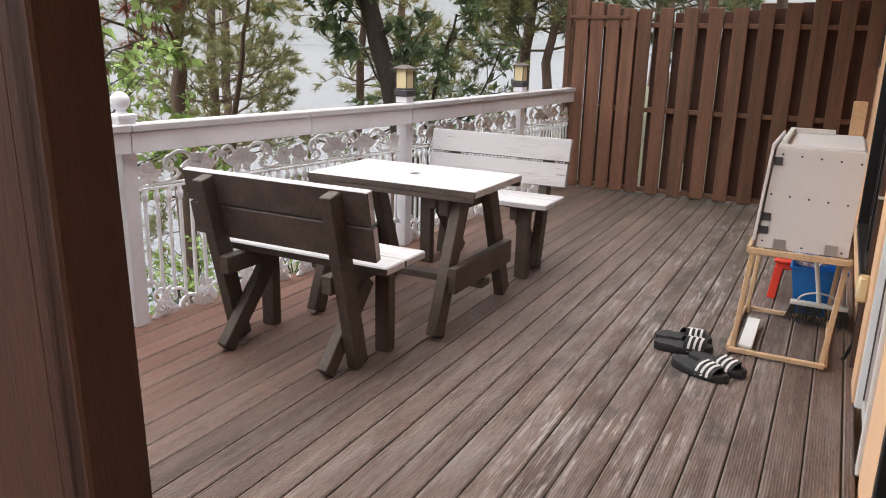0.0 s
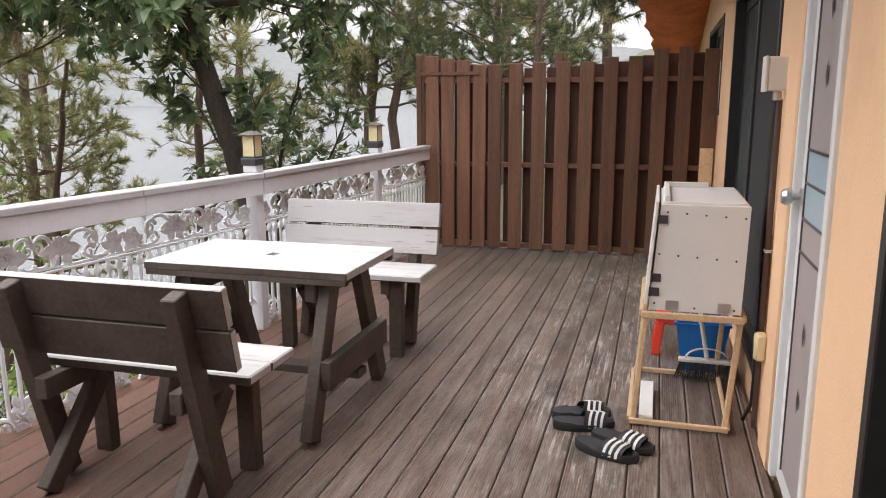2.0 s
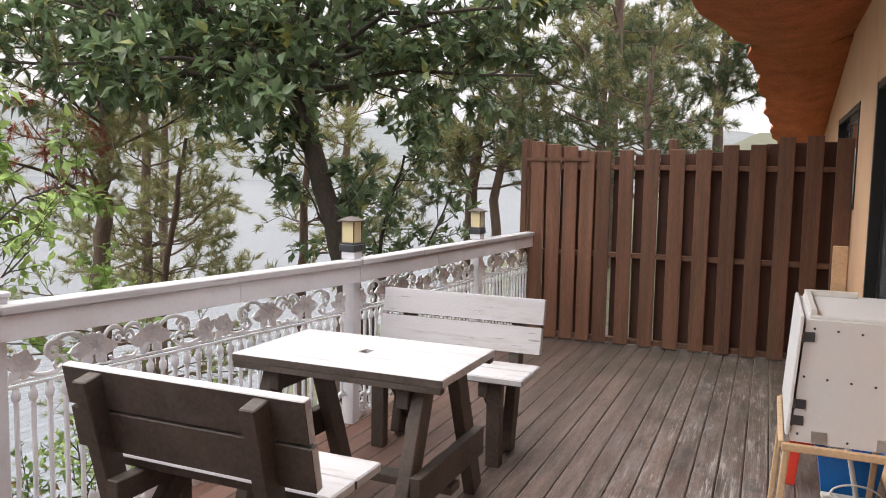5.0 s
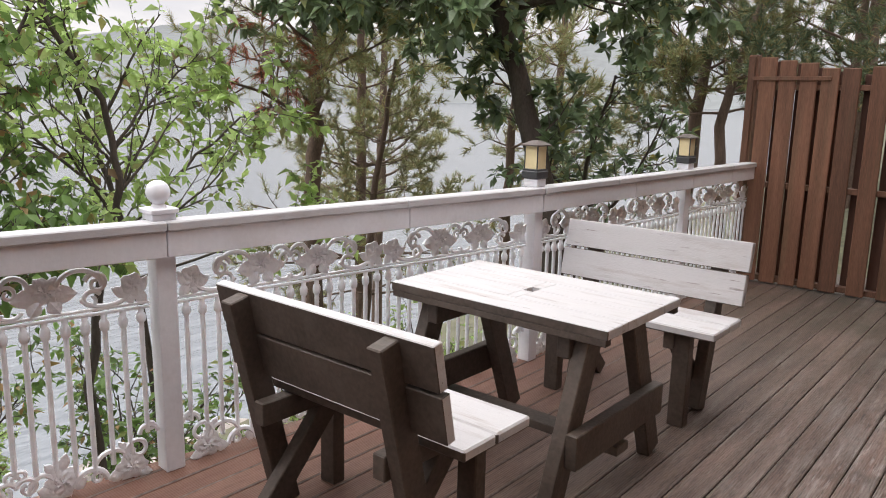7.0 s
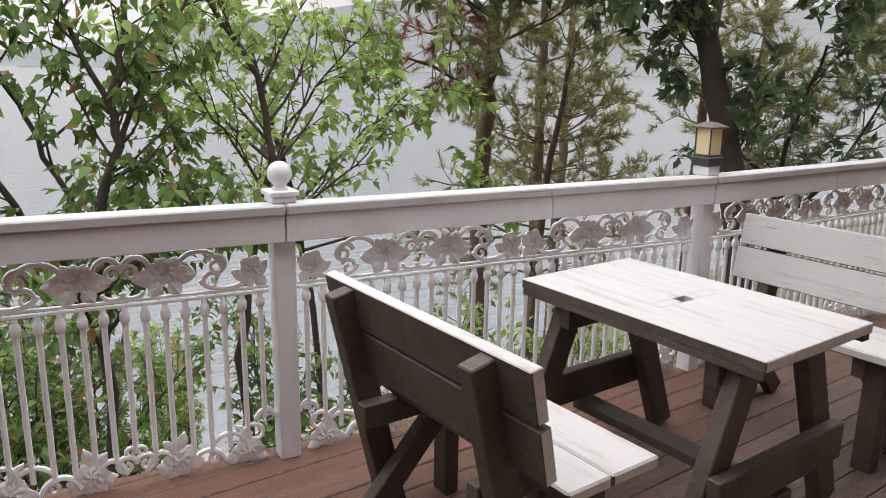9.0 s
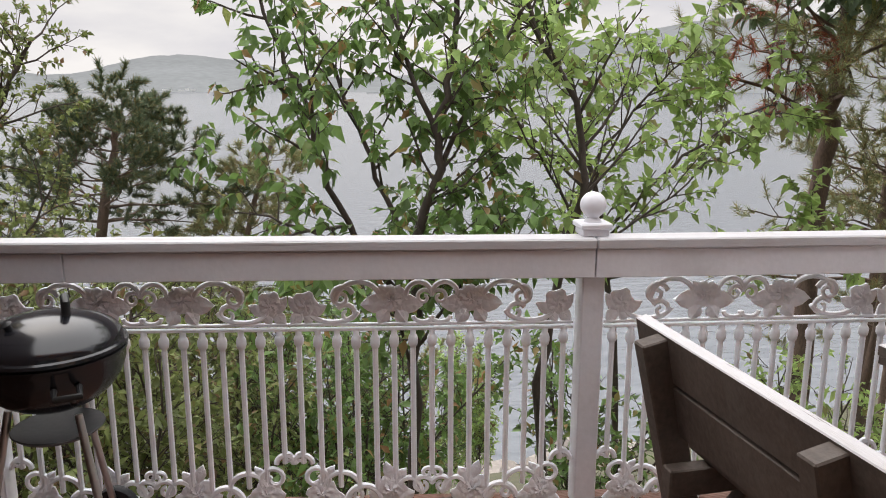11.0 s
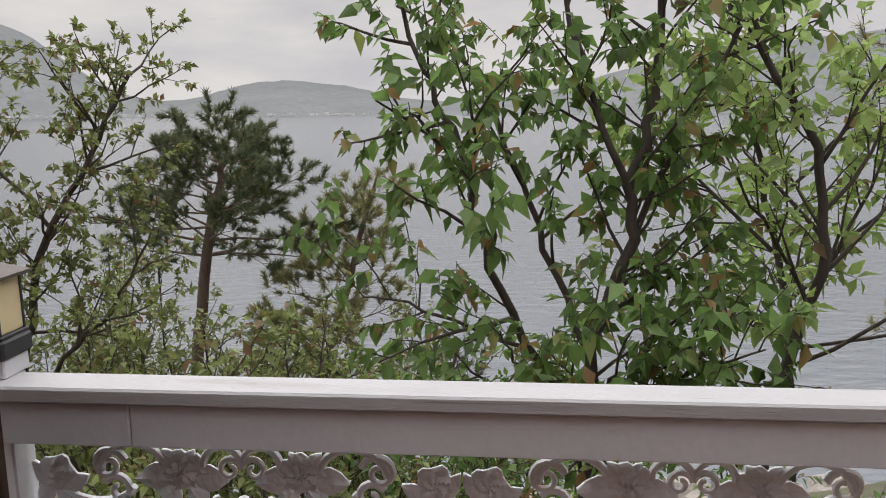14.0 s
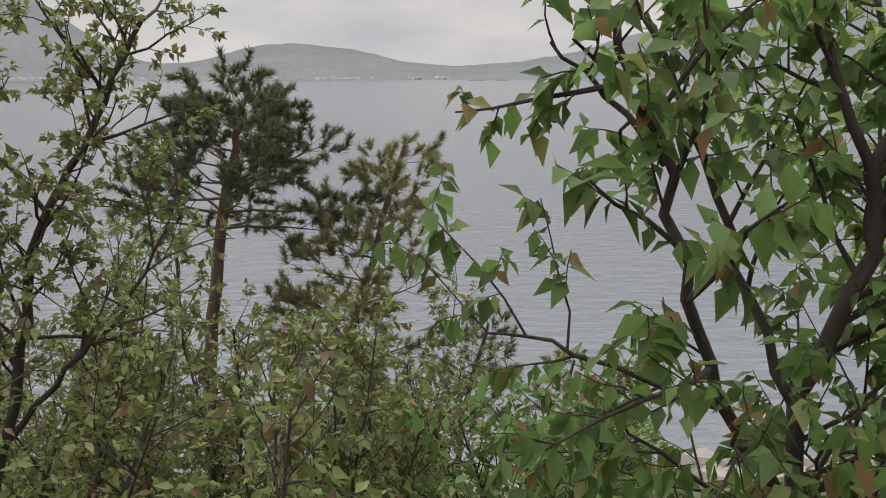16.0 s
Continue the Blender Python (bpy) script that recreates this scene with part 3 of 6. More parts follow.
def white_door():
    y0, y1, z1 = 2.51, 3.10, 2.11
    d = thing("door_1", (WALL + 0.012, 0, 0), "white door with grey and blue film panels, lead lines and a steel knob", "door", kind="structure")
    f = Geo()
    for y in (y0 + 0.02, y1 - 0.015):
        f.box((0.005, y, z1 / 2), (0.06, 0.04 if y < 2.8 else 0.03, z1), None, 0.004)
    f.box((0.005, (y0 + y1) / 2, z1 - 0.015), (0.058, y1 - y0 - 0.07, 0.03), None, 0.004)
    part("door_frame", f, DOORWHITE, d)
    a, b = y0 + 0.042, y1 - 0.032
    part("leaf", B((0.02, (a + b) / 2, (z1 - 0.04) / 2 + 0.004), (0.04, b - a, z1 - 0.05), 0.004), DOORWHITE, d)
    pa, pb = a + 0.028, b - 0.105
    m, w = (pa + pb) / 2, pb - pa
    cuts = [0.09, 0.88, 0.99, 1.11, 1.22, 1.70, 1.885, 2.045]
    mats = [FILM_GREY, FILM_GREY, FILM_BLUE, FILM_BLUE, FILM_GREY, FILM_BLUE, DOORWHITE]
    for k, film in enumerate(mats):
        z_lo, z_hi = cuts[k], cuts[k + 1]
        part("panel", B((0.001, m, (z_lo + z_hi) / 2), (0.008, w, z_hi - z_lo), 0.0005), film, d)
        if k and k != 5:
            part("lead_line", B((-0.004, m, z_lo), (0.008, w, 0.009), 0.001), LEAD, d)
    for y in (pa, pb):
        part("lead_line", B((-0.004, y, 1.045), (0.008, 0.008, 1.92), 0.001), LEAD, d)
    for z in (0.42, 0.64, 1.455, 1.655):
        gg = Geo()
        gg.add([(-0.007, m, z - 0.045), (-0.007, m - 0.018, z), (-0.007, m, z + 0.045), (-0.007, m + 0.018, z), (-0.011, m, z)], [(0, 1, 4), (1, 2, 4), (2, 3, 4), (3, 0, 4)])
        part("diamond", gg, LEAD, d)
    rot = pose(-0.006, m, 1.795, 0, -90, 0)
    gg = Geo()
    gg.lathe([(0.038, 0), (0.038, 0.004), (0.033, 0.006)], 28, rot @ Matrix.Diagonal((1.55, 1.0, 1, 1)))
    plate = part("number_plate", gg, GOLD, d, smooth=True)
    for i, ch in enumerate("176"):
        cu = bpy.data.curves.new("digit", 'FONT')
        cu.body, cu.size, cu.extrude, cu.align_x, cu.align_y = ch, 0.06, 0.001, 'CENTER', 'CENTER'
        tmp = bpy.data.objects.new("digit", cu)
        me = bpy.data.meshes.new_from_object(tmp)
        bpy.data.objects.remove(tmp)
        me.materials.append(BLACKP)
        o = new("digit", me)
        o.parent = plate
        o.matrix_basis = Matrix(((0, 0, -1, -0.015), (-1, 0, 0, m + 0.022 - 0.022 * i), (0, 1, 0, 1.795), (0, 0, 0, 1)))
    k = Geo().lathe([(0.03, 0), (0.03, 0.008), (0.012, 0.012), (0.012, 0.03), (0.027, 0.04), (0.03, 0.055), (0.022, 0.068), (0.004, 0.071)], 20, pose(0.0, b - 0.048, 1.055, 0, -90, 0))
    part("knob", k, STEEL, d, "round steel door knob", smooth=True)


white_door()


def eaves():
    """Two sculpted lobes of the overhanging eave, bulging below and rough."""
    for name, y0, y1, zw, over in (("eave_near", -6.0, 7.95, lambda y: 2.74, lambda y: 0.88 + 0.42 * max(0, min(1, (7.95 - y) / 2.8)) ** 0.7 + 0.02 * math.sin(y * 5)),
                                  ("eave_far", 7.96, 11.6, lambda y: 2.72 - 0.2 * (y - 7.96), lambda y: 0.86 - 0.08 * (y - 7.96) + 0.025 * math.sin(y * 7) + 0.012 * math.sin(y * 17))):
        g = Geo()
        ny, nx = 60, 9
        for i in range(ny + 1):
            y = y0 + (y1 - y0) * i / ny
            o, z = over(y), zw(y)
            for k in range(nx + 1):
                s = k / nx
                g.v.append((WALL + 0.02 - o * s, y, z - 0.10 * math.sin(math.pi * min(s * 1.05, 1)) * (1 if "near" in name else 0.7) + 0.012 * noise.noise((s * 5, y * 3, 2)) - 0.05 * s))
            for k in range(4):
                s = (k + 1) / 4
                g.v.append((WALL + 0.02 - o + 0.05 * s + 0.02 * math.sin(s * 3), y, z - 0.05 + 0.36 * s + 0.015 * noise.noise((y * 4, s * 3, 5))))
            g.v.append((WALL + 0.3, y, z + 0.65))
        m = nx + 6
        for i in range(ny):
            for k in range(m - 1):
                a = i * m + k
                g.f.append((a, a + 1, a + m + 1, a + m))
                g.s.append(0)
        g.add([g.v[k] for k in range(m)], [tuple(range(m))[::-1]])
        g.add([g.v[ny * m + k] for k in range(m)], [tuple(range(m))])
        tagged(mesh_object(name, g, SOFFIT, smooth=True), "overhanging eave of rough terracotta-brown render", "eave", kind="structure")


eaves()


# ---- deck ----
def deck_end(x):
    """Where the boards end: along the outer side of the railing, or under the far fence."""
    x += 0.07
    if x >= RAIL[-1][0]:
        return 7.95
    if x <= RAIL[0][0]:
        return RAIL[0][1]
    for (xa, ya), (xb, yb) in zip(RAIL, RAIL[1:]):
        if xa <= x < xb:
            return ya + (yb - ya) * (x - xa) / (xb - xa)


def deck():
    d = thing("floor", (0, 0, 0), "weathered ribbed brown timber decking laid in long boards", "deck", kind="structure")
    pitch = 0.1172
    i = 0
    rng = random.Random(3)
    x = WALL - 0.012
    while x > -2.95:
        w = pitch - 0.005
        if i == 0:
            w, x0 = 0.036, x - 0.018
            step = 0.041
        else:
            x0, step = x - pitch / 2, pitch
        limit = deck_end(x0)
        if x0 < RAIL[0][0] - 0.12:
            break
        y = -3.6
        while y < limit:
            y1 = min(y + rng.uniform(2.2, 3.4), limit) if y < -3 else limit
            g = Geo().box((x0, (y + y1) / 2, -0.0125 + rng.uniform(-0.0012, 0.0012)), (w, y1 - y - 0.003, 0.025), None, 0.0045, 0, None, 1)
            if y1 == limit:
                g.v = [(vx, vy + deck_end(vx) - limit if vy > y1 - 0.05 else vy, vz) for vx, vy, vz in g.v]
            part("board", g, [DECK, DECK_EDGE_LIT], d)
            y = y1
        x -= step
        i += 1
    part("joist_apron", B((-2.3, 2.4, -0.12), (0.05, 10.8, 0.16), 0.004), DARKWOOD, d)
    for y in (-2.5, -0.5, 1.5, 3.5, 5.5, 7.5):
        part("joist", B((-0.95, y, -0.09), (3.0, 0.06, 0.11), 0.004), DARKWOOD, d)
        part("deck_post", B((-2.2, y, -1.1), (0.12, 0.12, 1.9), 0.006), DARKWOOD, d)


deck()


# ---- railing ----
def rose(out, u, w, r, th=0.012, lobes=5, squash=1.0):
    """A cast rose in relief, lobed outline, on both faces."""
    rings, n, g = 5, 20, Geo()
    for face in (-1, 1):
        k0 = len(g.v)
        for i in range(rings + 1):
            q = i / rings
            for k in range(n):
                t = 2 * math.pi * k / n
                rr = r * q * (1 + 0.13 * q * math.cos(lobes * t + 0.6))
                h = th * (0.45 + 0.55 * (1 - q * q)) * (0.7 + 0.3 * math.cos(lobes * t + 7 * q)) if i < rings else 0.003
                g.v.append((face * h, u + rr * math.cos(t), w + squash * rr * math.sin(t)))
        for i in range(rings):
            for k in range(n):
                f = (k0 + i * n + k, k0 + i * n + (k + 1) % n, k0 + (i + 1) * n + (k + 1) % n, k0 + (i + 1) * n + k)
                g.f.append(f if face > 0 else f[::-1])
    lo, hi = rings * n, (2 * rings + 1) * n
    g.f += [(lo + k, lo + (k + 1) % n, hi + (k + 1) % n, hi + k) for k in range(n)]
    g.s = [0] * len(g.f)
    out.append(("cast_rose", g))


def leaf_relief(out, u0, w0, u1, w1, wide, th=0.008):
    d, g = Vector((u1 - u0, w1 - w0)), Geo()
    p = Vector((-d.y, d.x)).normalized() * wide
    rows = ((0, 0.15), (0.25, 0.8), (0.5, 1.0), (0.75, 0.7), (1, 0.05))
    for face in (-1, 1):
        k0 = len(g.v)
        for s, k in rows:
            for e in (-1, 0, 1):
                g.v.append((face * (th if e == 0 else 0.003), u0 + d.x * s + p.x * k * e, w0 + d.y * s + p.y * k * e))
        for i in range(4):
            for j in range(2):
                a = k0 + i * 3 + j
                f = (a, a + 1, a + 4, a + 3)
                g.f.append(f if face < 0 else f[::-1])
    rim = [0, 3, 6, 9, 12, 13, 14, 11, 8, 5, 2, 1]
    g.f += [(x, y, y + 15, x + 15) for x, y in zip(rim, rim[1:] + rim[:1])]
    g.s = [0] * len(g.f)
    out.append(("cast_leaf", g))


def spiral(out, u, w, r0, r1, a0, turns, rad=0.007, sign=1, n=18):
    pts = []
    for i in range(n + 1):
        q = i / n
        r, t = r0 + (r1 - r0) * q, a0 + sign * 2 * math.pi * turns * q
        pts.append((0, u + r * math.cos(t), w + r * math.sin(t)))
    out.append(("cast_scroll", Geo().tube(pts, [rad * (1 - 0.35 * i / n) for i in range(n + 1)], 6)))


def arc(out, u, w, ru, rw, a0, a1, rad=0.0065, n=12):
    out.append(("cast_scroll", Geo().tube([(0, u + ru * math.cos(a0 + (a1 - a0) * i / n), w + rw * math.sin(a0 + (a1 - a0) * i / n)) for i in range(n + 1)], rad, 6)))


def frieze(L):
    """The cast frieze of one panel, piece by piece: double bar, scrolls, roses with leaves; u runs along y."""
    lo, k = 0.690, L
    out = []
    g = Geo()
    g.box((0, L / 2, lo), (0.016, L, 0.009), None, 0.002)
    out.append(("frieze_bar", g))
    g = Geo()
    g.box((0, L / 2, lo - 0.016), (0.020, L, 0.010), None, 0.002)
    out.append(("frieze_bar", g))
    for s in (0, 1):
        U = (lambda u: u * k) if s == 0 else (lambda u: (1 - u) * k)
        sg = 1 if s == 0 else -1
        ang = (lambda a: a) if s == 0 else (lambda a: math.pi - a)
        g = out
        rose(g, U(0.06), lo + 0.068, 0.042, 0.016)
        leaf_relief(g, U(0.05), lo + 0.03, U(0.003), lo + 0.095, 0.02)
        leaf_relief(g, U(0.07), lo + 0.03, U(0.135), lo + 0.066, 0.02)
        leaf_relief(g, U(0.05), lo + 0.04, U(0.008), lo + 0.004, 0.022)
        leaf_relief(g, U(0.08), lo + 0.04, U(0.06), lo + 0.0, 0.018)
        g = out
        spiral(g, U(0.185), lo + 0.09, 0.040, 0.010, ang(0.3), 1.25, 0.0095, sg)
        spiral(g, U(0.205), lo + 0.035, 0.034, 0.008, ang(2.6), 1.15, 0.0095, -sg)
        arc(g, U(0.245), lo + 0.072, 0.08 * k, 0.07, 0.15, math.pi - 0.1, 0.0095)
        arc(g, U(0.155), lo + 0.055, 0.09 * k, 0.048, math.pi + 0.25, 2 * math.pi - 0.25, 0.009)
        g = out
        rose(g, U(0.36), lo + 0.083, 0.056, 0.02, 7, 0.8)
        leaf_relief(g, U(0.345), lo + 0.07, U(0.252), lo + 0.066, 0.032, 0.013)
        leaf_relief(g, U(0.375), lo + 0.07, U(0.468), lo + 0.062, 0.032, 0.013)
        leaf_relief(g, U(0.345), lo + 0.05, U(0.312), lo + 0.004, 0.027, 0.012)
        leaf_relief(g, U(0.378), lo + 0.05, U(0.412), lo + 0.004, 0.027, 0.012)
        leaf_relief(g, U(0.35), lo + 0.1, U(0.315), lo + 0.13, 0.013)
        leaf_relief(g, U(0.37), lo + 0.1, U(0.39), lo + 0.13, 0.013)
        g = out
        arc(g, U(0.455), lo + 0.095, 0.045 * k, 0.045, 0.0, math.pi, 0.009)
        spiral(g, U(0.472), lo + 0.088, 0.028, 0.007, ang(0.2), 1.2, 0.008, sg)
        arc(g, U(0.47), lo + 0.026, 0.035 * k, 0.02, math.pi, 2 * math.pi, 0.008)
    return out


def foot_ornament(L):
    """Roses, curls and a tall fleur along the foot of one panel, piece by piece."""
    out = []
    for s in (0, 1):
        U = (lambda u: u * L) if s == 0 else (lambda u: (1 - u) * L)
        sg = 1 if s == 0 else -1
        ang = (lambda a: a) if s == 0 else (lambda a: math.pi - a)
        g = out
        rose(g, U(0.35), 0.062, 0.055, 0.015, 6, 0.95)
        leaf_relief(g, U(0.32), 0.03, U(0.265), 0.05, 0.026)
        leaf_relief(g, U(0.38), 0.03, U(0.435), 0.05, 0.026)
        leaf_relief(g, U(0.35), 0.035, U(0.325), 0.0, 0.024)
        leaf_relief(g, U(0.36), 0.035, U(0.395), 0.0, 0.024)
        g = out
        spiral(g, U(0.465), 0.075, 0.038, 0.0098, ang(0.2), 1.2, 0.0108, sg)
        spiral(g, U(0.482), 0.122, 0.022, 0.006, ang(0.0), 1.1, 0.0088, sg)
        g = out
        arc(g, U(0.25), 0.02, 0.06 * L, 0.058, 0.1, math.pi - 0.1, 0.0108)
        spiral(g, U(0.225), 0.04, 0.026, 0.006, ang(3.3), 1.2, 0.0098, -sg)
        leaf_relief(g, U(0.35), 0.1, U(0.33), 0.165, 0.02)
        leaf_relief(g, U(0.37), 0.1, U(0.405), 0.14, 0.018)
        arc(g, U(0.415), 0.03, 0.05 * L, 0.075, 0.2, math.pi - 0.2, 0.0098)
        arc(g, U(0.17), 0.06, 0.07 * L, 0.07, 0.1, math.pi - 0.1, 0.0098)
        g = out
        rose(g, U(0.10), 0.05, 0.056, 0.014, 6, 0.9)
        leaf_relief(g, U(0.13), 0.035, U(0.19), 0.02, 0.024)
        leaf_relief(g, U(0.08), 0.02, U(0.025), 0.0098, 0.022)
        leaf_relief(g, U(0.10), 0.1, U(0.145), 0.155, 0.018)
        g = out
        spiral(g, U(0.075), 0.11, 0.048, 0.012, ang(-0.6), 1.2, 0.0108, sg)
        arc(g, U(0.03), 0.165, 0.035 * L, 0.032, 0.0, math.pi, 0.0098)
        spiral(g, U(0.022), 0.187, 0.02, 0.006, ang(0), 1.1, 0.0088, sg)
    return out


def railing():
    posts = []
    group = "white railing round the deck"
    bal = Geo()
    bal.tube([(0, 0, 0.0), (0, 0, 0.60)], 0.0098, 8)
    bal.lathe([(0.0098, 0.588), (0.0145, 0.594), (0.017, 0.606), (0.017, 0.626), (0.0135, 0.637), (0.0105, 0.641), (0.0105, 0.668)], 10)
    bal_mesh = None
    for n, ((xa, ya), (xb, yb)) in enumerate(zip(RAIL, RAIL[1:])):
        ang = math.degrees(math.atan2(yb - ya, xb - xa)) - 90
        length = math.hypot(xb - xa, yb - ya)
        r = thing("railing", (xa, ya, 0), "white-painted wooden handrail over cast iron panels with roses and slim bars", "railing", group, rz=ang)
        split = length * (0.16 if n == 0 else 0.55)
        for a, b in ((0, split), (split, length)):
            part("fascia", B((0.055, (a + b) / 2, 0.882), (0.028, b - a - 0.0025, 0.094), 0.003), WHITE, r)
        part("back_rail", B((0.012, length / 2, 0.9), (0.05, length - 0.09, 0.06), 0.003), WHITE, r)
        cuts = [0, length] if n == 0 else [0, length * (0.42 + 0.12 * (n % 2)), length]
        for a, b in zip(cuts, cuts[1:]):
            part("cap", B((0.034, (a + b) / 2, RAIL_TOP - 0.0175), (0.096, b - a - 0.002, 0.035), 0.005), WHITE_CAP, r)
        count = 2 if length > 1.5 else 1
        inner0, inner1 = 0.052, length - 0.052
        L = (inner1 - inner0) / count
        for c in range(count):
            o = inner0 + c * L
            for name, piece in frieze(L):
                ob = part(name, piece, CAST if name in ("cast_rose", "cast_leaf") else IRON, r, smooth=True)
                ob.location, ob.scale = (0, o, 0.667 - 0.69 * 1.03), (1, 1, 1.03)
            for name, piece in foot_ornament(L):
                part(name, piece, CAST if name in ("cast_rose", "cast_leaf") else IRON, r, smooth=True).location = (0, o, 0)
            bars = max(8, round(L / 0.0655))
            for k in range(bars):
                y = o + (k + 0.5) * L / bars
                u = (k + 0.5) / bars
                low = 0.09 + 0.05 * (abs(u - 0.5) > 0.42) + 0.03 * math.cos(u * 12.6)
                if bal_mesh is None:
                    ob = part("bar", bal, IRON, r, smooth=True)
                    bal_mesh = ob.data
                else:
                    ob = shared("bar", bal_mesh, r, (0, 0, 0))
                top = 0.652
                ob.location, ob.scale = (0, y, low), (1, 1, (top - low) / 0.668)
        posts.append((xa, ya, ang))
    for k, (x, y, ang) in enumerate(posts):
        p = thing("railing_post", (x, y, 0), "square white-painted railing post", "post", "posts of the railing", rz=ang + (4 if k in (1, 2) else 0))
        part("shaft", B((0, 0, 0.432), (0.076, 0.076, 0.864), 0.004), WHITE, p)
        part("shaft_top", B((0, 0, 0.914), (0.074, 0.074, 0.097), 0.003), WHITE, p)
        if k == 1:
            part("finial_base", B((0, 0, RAIL_TOP + 0.012), (0.088, 0.088, 0.024), 0.003), WHITE, p)
            part("finial_plinth", B((0, 0, RAIL_TOP + 0.033), (0.105, 0.105, 0.019), 0.004), WHITE, p)
            b = Geo().lathe([(0.03, 0), (0.026, 0.008), (0.02, 0.013), (0.022, 0.018)] + [(0.043 * math.sin(t), 0.056 - 0.043 * math.cos(t)) for t in [0.55 + i * (math.pi - 0.6) / 12 for i in range(13)]], 24, pose(0, 0, RAIL_TOP + 0.0425))
            part("ball_finial", b, WHITE, p, smooth=True)
            tagged(p, "square white railing post with a ball finial")
        else:
            part("stub", B((0, 0, RAIL_TOP + 0.021), (0.086, 0.086, 0.042), 0.003), WHITE, p)
            lantern(x, y, RAIL_TOP + 0.042, ang)


def lantern(x, y, z, ang):
    l = thing("post_lantern", (x, y, z), "small unlit lantern with cream panels and a dark hipped roof", "lantern", "lanterns on the railing posts", rz=ang)
    part("collar", B((0, 0, 0.022), (0.104, 0.104, 0.044), 0.006), LAMPDARK, l)
    part("collar_rim", B((0, 0, 0.048), (0.096, 0.096, 0.008), 0.002), LAMPDARK, l)
    part("lamp_body", B((0, 0, 0.112), (0.08, 0.08, 0.12), 0.002), CREAM, l)
    for sx in (-1, 1):
        for sy in (-1, 1):
            part("corner_bar", B((sx * 0.0405, sy * 0.0405, 0.112), (0.006, 0.006, 0.12), 0.001), LAMPDARK, l)
    g = Geo()
    w = 0.058
    g.add([(-w, -w, 0.172), (w, -w, 0.172), (w, w, 0.172), (-w, w, 0.172), (-w, -w, 0.179), (w, -w, 0.179), (w, w, 0.179), (-w, w, 0.179),
           (-0.018, -0.018, 0.2), (0.018, -0.018, 0.2), (0.018, 0.018, 0.2), (-0.018, 0.018, 0.2)],
          [(3, 2, 1, 0), (0, 1, 5, 4), (1, 2, 6, 5), (2, 3, 7, 6), (3, 0, 4, 7), (4, 5, 9, 8), (5, 6, 10, 9), (6, 7, 11, 10), (7, 4, 8, 11), (8, 9, 10, 11)])
    part("lamp_roof", g, LAMPROOF, l)


railing()


# ---- fences ----
def plank_mesh(name, w, d, h, material):
    ob = mesh_object(name, B((0, 0, h / 2), (w, d, h), 0.004), material)
    me = ob.data
    bpy.data.objects.remove(ob)
    return me


def far_fence():
    f = thing("privacy_fence", (0, FENCE_Y, 0), "tall brown board-on-board timber fence with a wavy top", "fence")
    rng = random.Random(8)

    def top(x):
        return 1.728 + 0.035 * math.cos((x + 2.0) * 2.6) - 0.05 * math.exp(-((x + 1.35) / 0.3) ** 2) + 0.03 * (x > 0)

    front = plank_mesh("plank", 0.122, 0.021, 1.0, FENCE)
    rear = plank_mesh("plank", 0.125, 0.021, 1.0, FENCE_SHADED)
    xs = [-1.90, -1.745, -1.60, -1.45, -1.30, -1.108] + [-0.902 + 0.2065 * i for i in range(8)]
    for x in xs:
        shared("plank", front, f, (x + rng.uniform(-0.004, 0.004), -0.047, 0.015), (0, rng.uniform(-0.004, 0.004), rng.uniform(-0.02, 0.02)), (1, 1, top(x) + rng.uniform(-0.012, 0.012)))
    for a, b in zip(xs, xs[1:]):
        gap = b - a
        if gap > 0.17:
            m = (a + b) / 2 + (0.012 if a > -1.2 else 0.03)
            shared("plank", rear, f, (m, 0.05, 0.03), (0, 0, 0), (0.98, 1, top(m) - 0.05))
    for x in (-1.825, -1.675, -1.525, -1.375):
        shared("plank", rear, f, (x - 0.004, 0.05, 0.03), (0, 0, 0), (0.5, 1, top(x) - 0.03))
    for z, x0 in ((1.555, -1.98), (0.795, -1.98), (0.045, -1.98)):
        part("fence_rail", B(((x0 + 0.595) / 2, 0.0, z), (0.595 - x0, 0.072, 0.042), 0.003), FENCE, f)
    part("fence_rail", B((-1.72, -0.064, 1.62), (0.56, 0.012, 0.03), 0.002), FENCE, f)
    for x in (-2.02, -0.75, 0.555):
        part("post", B((x, 0.1 if x > -2 else 0.0, 0.9), (0.075, 0.075, 1.8), 0.004), FENCE, f)
    part("corner_plank", B((-2.025, -0.048, 0.895), (0.05, 0.02, 1.79), 0.003), FENCE, f)


def near_partition():
    f = thing("partition_fence", (0, PART_Y, 0), "dark brown timber partition beside the gap into the deck", "fence")
    f.rotation_euler = (0, radians(-1.5), radians(3.2))
    x, k = -0.292, 0
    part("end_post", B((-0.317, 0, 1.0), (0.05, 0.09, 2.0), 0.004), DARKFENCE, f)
    while x > -2.5:
        w = 0.032 if k == 0 else 0.17
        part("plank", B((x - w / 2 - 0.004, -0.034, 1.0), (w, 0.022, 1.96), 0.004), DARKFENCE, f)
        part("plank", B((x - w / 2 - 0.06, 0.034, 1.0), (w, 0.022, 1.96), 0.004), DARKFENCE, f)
        x -= w + 0.008
        k += 1
    for z in (0.3, 1.0, 1.75):
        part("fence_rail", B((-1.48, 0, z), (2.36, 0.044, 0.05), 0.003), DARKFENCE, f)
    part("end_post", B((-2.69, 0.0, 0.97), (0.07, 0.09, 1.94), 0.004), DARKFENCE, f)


far_fence()
near_partition()


